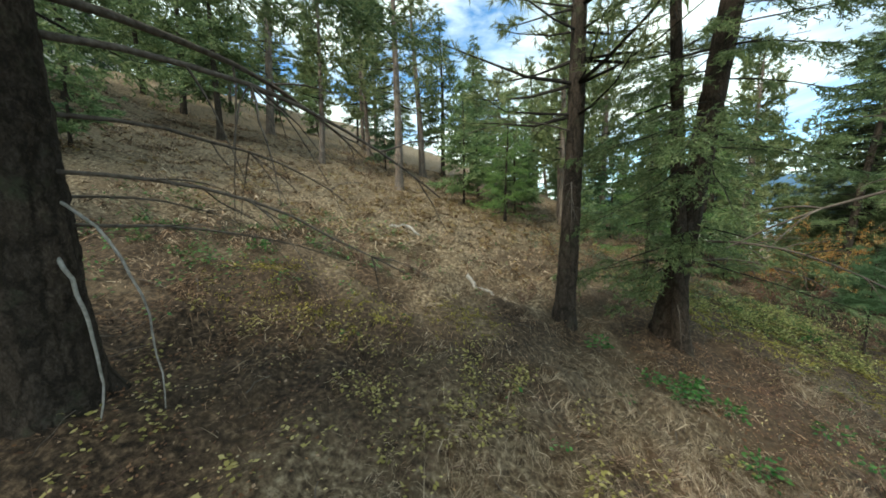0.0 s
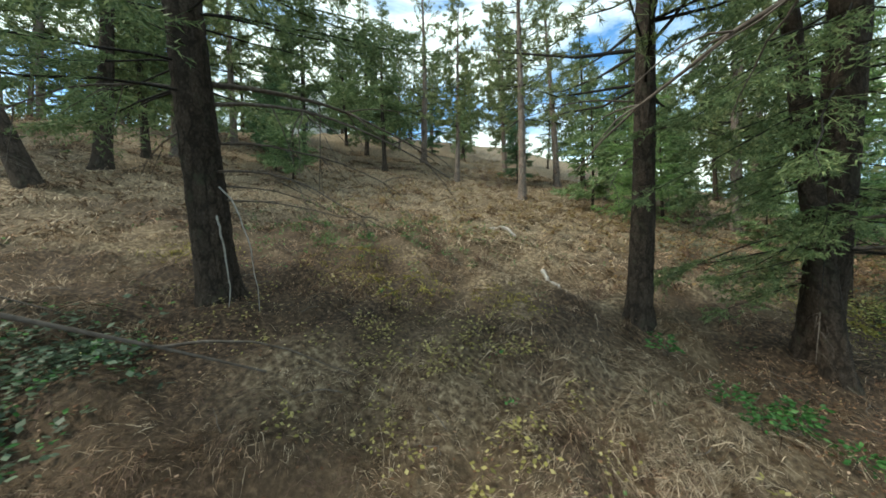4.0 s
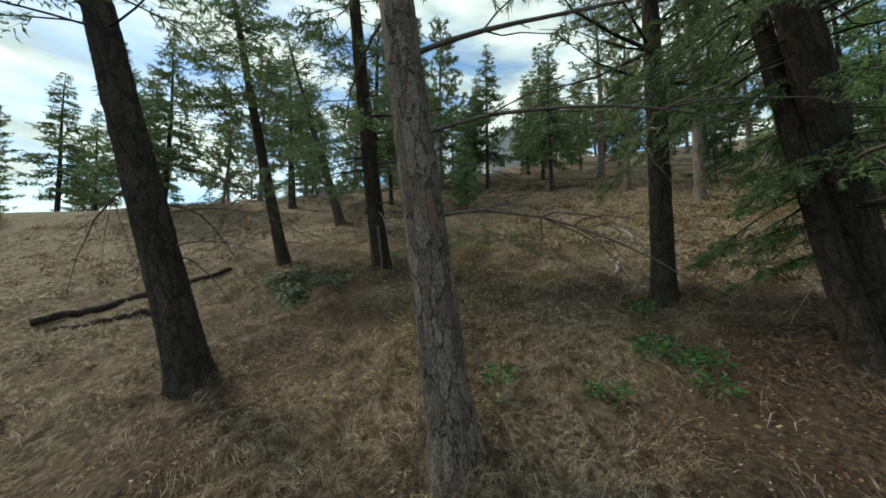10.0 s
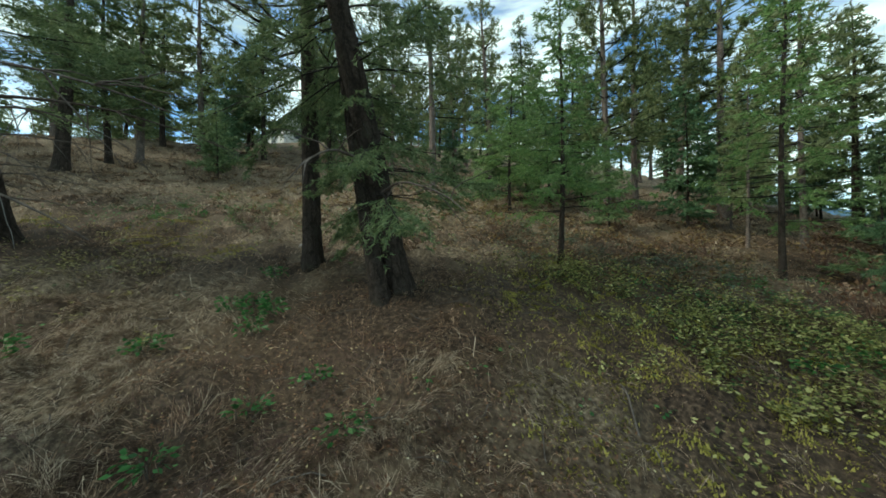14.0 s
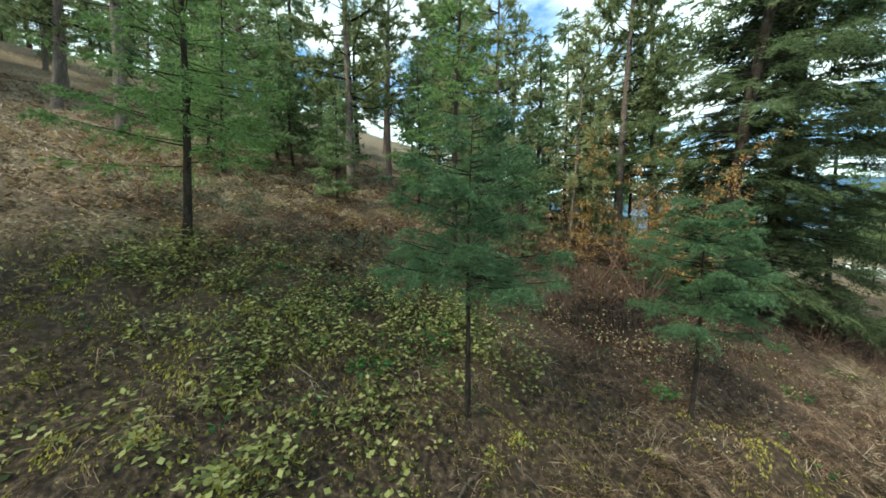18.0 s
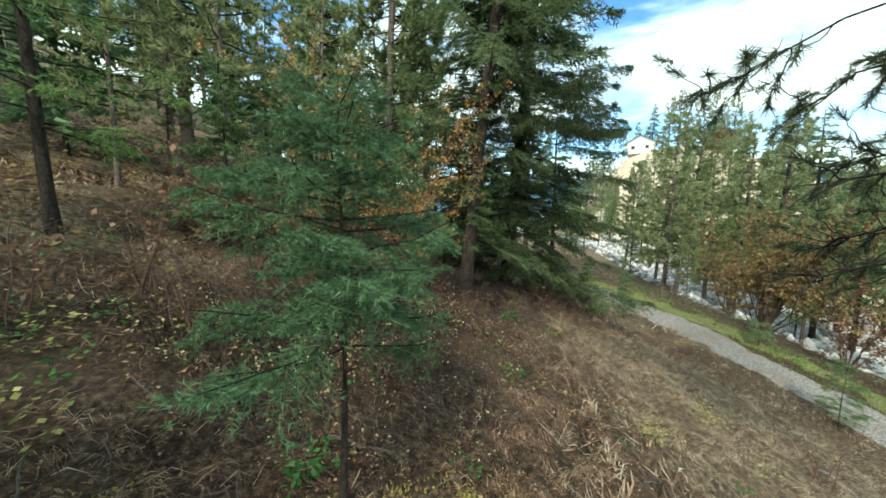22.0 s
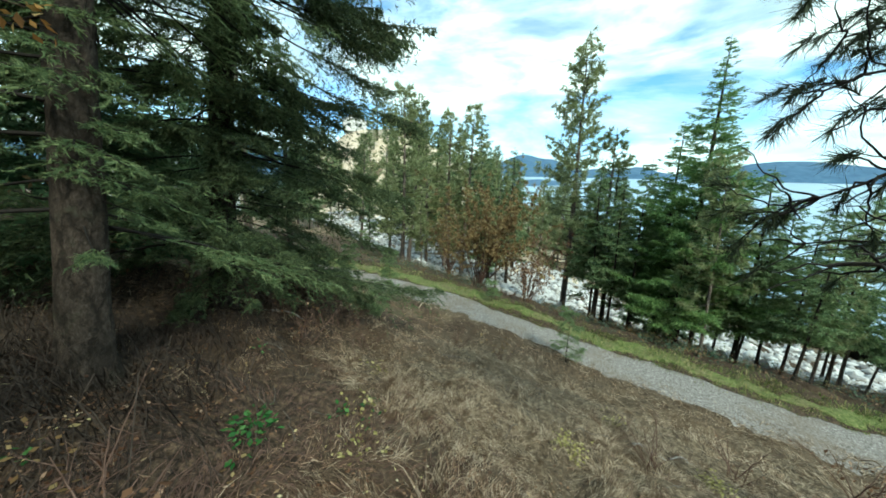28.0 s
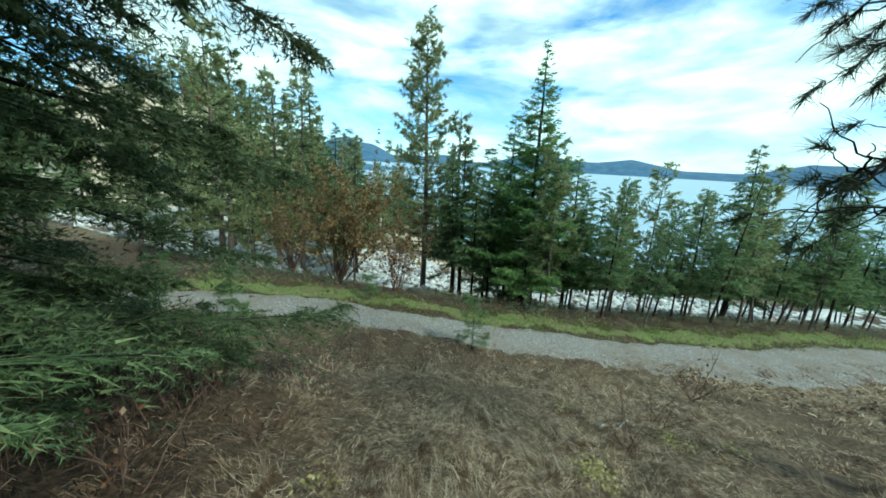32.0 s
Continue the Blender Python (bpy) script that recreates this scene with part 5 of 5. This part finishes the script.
# ---- shrubs ----
def shrub(name, at, tall, wide, stems, leaf, n, mat, label, seed, twig="redtwig", group=""):
    r5 = np.random.default_rng(seed)
    root = new(name)
    tips, lines = [], []
    for _ in range(stems):
        w = unit(np.array([*r5.normal(0, wide / tall, 2), 1.0]))
        l = tall * r5.uniform(0.6, 1.05)
        p = crooked((*r5.normal(0, 0.08, 2), -0.03), w, l, 0.12, r5, 10, 0.1)
        part("stem", mesh_np("stem", *tube(p, np.linspace(0.006 + 0.004 * tall, 0.002, 10), 5)), M[twig], root)
        for _ in range(5):
            i = r5.integers(3, 10)
            q = crooked(p[i], unit(w + r5.normal(0, 0.7, 3)), l * r5.uniform(0.2, 0.45), 0.1, r5, 6, 0.12)
            lines.append(tube(q, np.linspace(0.004, 0.0015, 6), 4))
            tips += list(q[1:])
        tips += list(p[4:])
    tagged(part("twigwork", mesh_np("twigwork", *gather(lines)), M[twig], root), kind="stuff")
    if n:
        tips = np.array(tips)
        b = tips[r5.integers(len(tips), size=n)] + r5.normal(0, 0.05, (n, 3))
        w = unit(r5.normal(0, 1, (n, 3)) + np.array([0, 0, -0.5]))
        part("foliage", mesh_np("foliage", *leaves(b, w, r5.uniform(0.6, 1.2, n) * leaf, r5)), M[mat], root, smooth=False)
    root.location = (at[0], at[1], float(land(*at)))
    return tagged(root, label, "shrub", group)


shrub("autumn_shrub", (15.6, 13.9), 4.2, 1.5, 9, 0.055, 4600, "orange", "tall autumn shrub with orange and yellow leaves", 500)
shrub("autumn_shrub", (14.6, 14.8), 3.4, 1.2, 7, 0.055, 2200, "orange", "tall autumn shrub with orange and yellow leaves", 501)
shrub("autumn_shrub", (17.0, 17.5), 3.6, 1.3, 7, 0.08, 700, "rust", "half-bare autumn shrub with rusty leaves", 502)
shrub("brown_tree", (34.6, 15.1), 6.6, 1.9, 26, 0.15, 9000, "rust", "broad bushy tree with rusty brown leaves", 503)
shrub("brown_tree", (34.2, 12.2), 4.4, 1.3, 16, 0.12, 2200, "brown", "reddish-brown shrub beyond the trail", 504)
shrub("brown_tree", (39.5, 18.5), 6.0, 1.6, 18, 0.13, 2600, "rust", "bushy tree with rusty brown leaves", 505)
for k, (x, y, t, n, m) in enumerate([(25.2, 12.3, 1.1, 60, "rust"), (24.6, 13.6, 0.9, 0, "rust"), (23.6, 5.6, 1.5, 70, "brown"), (21.6, 9.6, 0.9, 0, "rust"), (22.4, 8.0, 1.1, 8, "brown"), (20.6, 15.2, 1.0, 40, "brown"), (21.5, 14.6, 0.9, 0, "brown"), (22.3, 15.4, 1.0, 30, "rust"),
                                    (19.2, 7.6, 1.2, 60, "brown"), (17.2, 13.5, 0.8, 30, "brown"), (16.4, 13.2, 0.9, 40, "rust"), (15.7, 12.7, 0.7, 20, "brown"), (1.6, 7.2, 0.7, 12, "rust"), (-2.0, 6.8, 0.8, 10, "rust"), (-0.9, 7.0, 0.7, 0, "rust"), (2.6, 2.3, 0.6, 0, "rust"),
                                    (19.0, 18.0, 1.6, 80, "brown"), (22.4, 16.9, 1.2, 30, "brown"), (23.2, 17.6, 1.4, 30, "rust"), (24.0, 18.2, 1.3, 24, "brown"), (24.8, 19.0, 1.4, 30, "rust"), (25.6, 19.8, 1.5, 40, "rust"), (23.6, 19.0, 1.5, 30, "brown"), (26.4, 20.9, 1.6, 60, "rust"), (22.9, 18.3, 1.3, 20, "brown"), (16.0, 16.0, 1.8, 120, "brown"), (13.0, 15.0, 1.6, 140, "rust"), (12.0, 16.6, 1.8, 120, "brown"), (9.4, 15.0, 1.4, 140, "rust"), (6.8, 16.4, 1.5, 140, "rust"), (13.4, 12.6, 1.2, 60, "brown"), (12.2, 12.9, 1.8, 150, "brown"), (13.3, 13.7, 2.0, 170, "rust"), (11.5, 12.0, 1.4, 110, "brown"), (14.3, 13.3, 1.8, 140, "brown"), (12.8, 11.9, 1.2, 80, "rust"), (3.8, 12.2, 1.0, 60, "rust"),
                                    (-5.0, 19.5, 2.2, 260, "rust"), (-6.5, 20.5, 2.4, 260, "rust"), (-14.0, -3.0, 2.4, 300, "orange"), (-17.0, -5.0, 2.0, 260, "rust")]):
    shrub("bare_shrub", (x, y), t, t * 0.4, 7, 0.06 if t < 1.3 else 0.09, n, m, "thin-stemmed shrub with a few withered leaves" if n else "bare thin-stemmed shrub in the dry grass", 520 + k, group="shrubs on the slope")
for k, (x, y, t) in enumerate([(26.35, 10.5, 1.9), (27.0, 17.0, 2.3), (25.3, 17.6, 1.7), (30.0, 13.5, 1.3), (23.8, 15.6, 1.1)]):
    tree("sapling", "fir", (x, y), t, 0.013, 0.4, 0.32, 600 + k, (0, 0), "small fir sapling beside the gravel trail", "saplings by the trail", 0.45 if k else 0.25, "row", fine=True, droop=0.1, twig_gap=0.09, up_gap=0.8 if k else 1.1, sides=6, short=0.6)

# brush on the bank between trail and road
for mat, n, tall, leaf, label, seed in (("rust", 5000, 0.7, 0.065, "rusty brown brush on the bank below the trail", 71), ("creeper", 7000, 0.55, 0.08, "green brush on the bank below the trail", 72), ("brown", 3500, 0.5, 0.06, "withered brown brush on the bank below the trail", 73)):
    r5 = np.random.default_rng(seed)
    yy = r5.uniform(-30, 40, n)
    keep = r5.random(n) < 0.55 + 0.8 * np.sin(yy * 0.9 + seed) * np.sin(yy * 0.37)
    yy = yy[keep]
    c = np.stack([trail_x(yy) + np.clip(2.0 + r5.gamma(2.2, 1.9, len(yy)), 2.0, 13), yy], 1)
    tagged(part("undergrowth", mesh_np("undergrowth", *plants(c, tall, leaf, 5, r5)), M[mat], smooth=False), label, "undergrowth", kind="stuff")


# ---- logs, sticks, stones ----
def log(name, a, b, r, mat, label, seed, lift=0.0):
    rng = np.random.default_rng(seed)
    k = np.linspace(0, 1, 24)
    x, y = a[0] + (b[0] - a[0]) * k, a[1] + (b[1] - a[1]) * k
    p = np.stack([x, y, land(x, y) + r * 0.6 + lift * np.sin(k * 3.1)], 1) + rng.normal(0, r * 0.15, (24, 3))
    v, q = tube(p, r * np.linspace(1, 0.6, 24), 10, 0.05, rng)
    caps = np.array([[0, 1, 2, 3], [0, 3, 4, 5], [0, 5, 6, 7], [0, 7, 8, 9]])
    ob = part(name, mesh_np(name, v, np.concatenate([q, caps[:, ::-1], caps + len(v) - 10])), M[mat])
    return tagged(ob, label, "log")


log("fallen_log", (-3.0, -4.6), (-3.1, -2.6), 0.09, "fir_bark", "dark fallen log in the dry grass", 1)
log("fallen_log", (-3.6, -5.2), (-5.8, -2.0), 0.1, "fir_bark", "dark fallen log in the dry grass", 2)
log("fallen_log", (-2.1, 10.6), (-1.1, 10.3), 0.07, "bleached", "short weathered grey log on the slope", 3)
log("fallen_log", (0.35, 7.8), (0.9, 7.0), 0.05, "bleached", "short weathered grey log on the slope", 4)
log("fallen_branch", (22.0, 9.7), (22.5, 8.4), 0.022, "bleached", "bleached stick lying in the dry grass", 5)
log("fallen_branch", (24.3, 18.6), (23.7, 16.4), 0.035, "bleached", "long grey branch lying beside the trail", 6)
log("fallen_branch", (21.3, 16.9), (21.5, 16.1), 0.025, "bleached", "grey stick lying in the dry grass", 7)
log("fallen_branch", (8.2, 6.9), (8.7, 5.9), 0.014, "twig", "dull grey-brown stick lying on the mossy slope", 8)
log("fallen_branch", (14.0, 10.6), (14.7, 10.3), 0.015, "twig", "dull brown-grey stick lying in the brush", 9)
log("fallen_branch", (15.2, 12.2), (16.4, 13.1), 0.02, "twig", "dull brown-grey branch lying in the brush", 10)
log("fallen_branch", (15.5, 12.9), (16.3, 12.4), 0.016, "twig", "dull brown-grey branch lying in the brush", 11)
rng = np.random.default_rng(77)
bits = []
for _ in range(900):
    x, y = rng.uniform((-6, -3), (24, 16))
    if off_line(np.array([x]), np.array([y]))[0] > 6 or x - trail_x(y) > -2:
        continue
    a, l = rng.uniform(0, 6.28), rng.uniform(0.15, 0.7)
    k = np.linspace(-0.5, 0.5, 5) * l
    px, py = x + np.cos(a) * k, y + np.sin(a) * k
    bits.append(tube(np.stack([px, py, land(px, py) + rng.uniform(0.02, 0.12)], 1) + rng.normal(0, 0.012, (5, 3)), np.linspace(0.007, 0.003, 5) * rng.uniform(0.5, 1.3), 4))
tagged(part("twig_litter", mesh_np("twig_litter", *gather(bits)), M["twig"]), "small dead twigs strewn over the slope", "twigs", kind="stuff")


def boulder(at, size, seed, label):
    bm = bmesh.new()
    bmesh.ops.create_icosphere(bm, subdivisions=3, radius=1)
    for v in bm.verts:
        v.co *= 1 + 0.25 * noise.noise(v.co * 1.3 + Vector((seed, 0, 0))) + 0.07 * noise.noise(v.co * 4)
        v.co = Vector((v.co.x * size, v.co.y * size * 0.8, v.co.z * size * 0.6))
    me = bpy.data.meshes.new("boulder")
    bm.to_mesh(me)
    ob = part("boulder", me, M["stone"])
    ob.location = (at[0], at[1], float(land(*at)) + size * 0.05)
    return tagged(ob, label, "rock")


for k in range(16):
    r6 = np.random.default_rng(900 + k)
    y = r6.uniform(18, 40)
    boulder((road_x(y) + r6.uniform(20.5, 27), y), r6.uniform(0.5, 1.3), 10 + k, "pale boulder beside the gravel road")


# loose stones and tufts along the edges of the trail
r6 = np.random.default_rng(84)
for side, n in ((-1.1, 900), (0.8, 900)):
    yy = r6.uniform(-12, 34, n)
    c = np.stack([trail_x(yy) + side + r6.normal(0, 0.28, n), yy], 1)
    tagged(part("edge_grass", mesh_np("edge_grass", *blades(np.repeat(c, 14, 0) + r6.normal(0, 0.05, (n * 14, 2)), 0.2, 0.012, r6, 0.7, (0.3, 1.1))), M["straw" if side < 0 else "lawn"], smooth=False), "ragged grass growing over the trail's edge", "grass", kind="stuff")


# rubble on the road below the trail and its banks
r6 = np.random.default_rng(88)
n = 5200
yy = r6.uniform(-40, 55, n)
c = np.stack([road_x(yy) + np.clip(r6.normal(17, 5.0, n), 9.5, 32), yy], 1)
size = r6.uniform(0.12, 0.42, n) * (0.6 + 0.8 * r6.random(n))
corner = np.array([(1, 0, 0), (0, 1, 0), (-1, 0, 0), (0, -1, 0), (0.1, 0.1, 0.75), (0, 0, -0.6)])
turn = r6.uniform(0, 6.28, n)
shape = corner[None] * r6.uniform(0.6, 1.3, (n, 6, 1)) + r6.normal(0, 0.15, (n, 6, 3))
spun = np.stack([shape[..., 0] * np.cos(turn)[:, None] - shape[..., 1] * np.sin(turn)[:, None], shape[..., 0] * np.sin(turn)[:, None] + shape[..., 1] * np.cos(turn)[:, None], shape[..., 2]], -1)
v = np.concatenate([c, (land(*c.T) + 0.1 * size)[:, None]], 1)[:, None] + spun * size[:, None, None]
hull = np.array([(0, 1, 4), (1, 2, 4), (2, 3, 4), (3, 0, 4), (1, 0, 5), (2, 1, 5), (3, 2, 5), (0, 3, 5)])
M["rubble"] = leafy("pale_rubble", [(0.0, (0.14, 0.14, 0.14)), (0.5, (0.4, 0.4, 0.4)), (1.0, (0.68, 0.68, 0.67))], 0.9, 0.0)
tagged(part("rubble", mesh_np("rubble", v.reshape(-1, 3), (hull[None] + 6 * np.arange(n)[:, None, None]).reshape(-1, 3)), M["rubble"], smooth=False), "pale broken rock strewn along the gravel road", "rubble", kind="stuff")


# ---- houses on the hilltops ----
def box_bm(x, y, z):
    bm = bmesh.new()
    bmesh.ops.create_cube(bm, size=1)
    bmesh.ops.scale(bm, vec=(x, y, z), verts=bm.verts)
    return bm


def solid(name, size, at, mat, parent, turn=(0, 0, 0)):
    bm = box_bm(*size)
    me = bpy.data.meshes.new(name)
    bm.to_mesh(me)
    ob = part(name, me, mat, parent, smooth=False)
    ob.matrix_local = pose(*at, *turn)
    return ob


def house(at, turn, w, d, h, wall, label, deck=False, z=None, pitch=0.28):
    root = new("house")
    body = bmesh.new()
    prof = [(-w / 2, 0), (w / 2, 0), (w / 2, h), (0, h + w * pitch), (-w / 2, h)]
    a = [body.verts.new((x, -d / 2, q)) for x, q in prof]
    b = [body.verts.new((x, d / 2, q)) for x, q in prof]
    body.faces.new(a[::-1]), body.faces.new(b)
    for i in range(5):
        body.faces.new((a[i], a[(i + 1) % 5], b[(i + 1) % 5], b[i]))
    me = bpy.data.meshes.new("wall")
    body.to_mesh(me)
    part("wall", me, M[wall], root, smooth=False)
    tilt = math.degrees(math.atan2(w * pitch, w / 2))
    for s in (-1, 1):
        solid("roof", (w * 0.6 / math.cos(math.radians(tilt)), d + 0.9, 0.16), (s * w * 0.27, 0, h + w * pitch / 2 + 0.05), M["roof"], root, (0, s * tilt, 0))
    for x in (-w * 0.25, w * 0.25):
        for q in (0.3, 0.68) if h > 4 else (0.5,):
            win = solid("window", (1.1, 0.08, 1.2), (x, -d / 2 - 0.02, h * q + 0.2), M["siding"], root)
            solid("pane", (0.95, 0.03, 1.05), (0, -0.05, 0), M["pane"], win)
    for y in (-d * 0.25, d * 0.25):
        for s in (-1, 1):
            win = solid("window", (0.08, 1.2, 1.2), (s * (w / 2 + 0.02), y, h * 0.55), M["siding"], root)
            solid("pane", (0.03, 1.05, 1.05), (s * 0.05, 0, 0), M["pane"], win)
    if deck:
        solid("deck", (w, 2.4, 0.2), (0, -d / 2 - 1.2, 0.4), M["timber"], root)
        for x in (-w / 2 + 0.1, 0, w / 2 - 0.1):
            solid("post", (0.18, 0.18, h + 1.0), (x, -d / 2 - 2.2, (h - 1.0) / 2 + 0.2), M["timber"], root)
        solid("porch_roof", (w + 0.6, 2.8, 0.14), (0, -d / 2 - 1.2, h + 0.3), M["roof"], root, (12, 0, 0))
    root.matrix_world = pose(at[0], at[1], float(land(*at)) - 0.2 if z is None else z, 0, 0, turn)
    return tagged(root, label, "house")


house((-38.0, 26.8), 85, 7, 14, 3.0, "siding", "pale house with a steep green-edged gable roof on the ridge", pitch=0.55)
house((124.0, 60.0), -70, 7, 8, 3.4, "timber", "red-brown timber house with a porch on the sandy knoll", True)
house((122.0, 82.0), -60, 8, 9, 3.6, "siding", "white house with a grey roof among hilltop trees")
house((45.0, 57.0), 35, 9, 11, 5.4, "siding", "large pale house with a grey roof behind the firs")
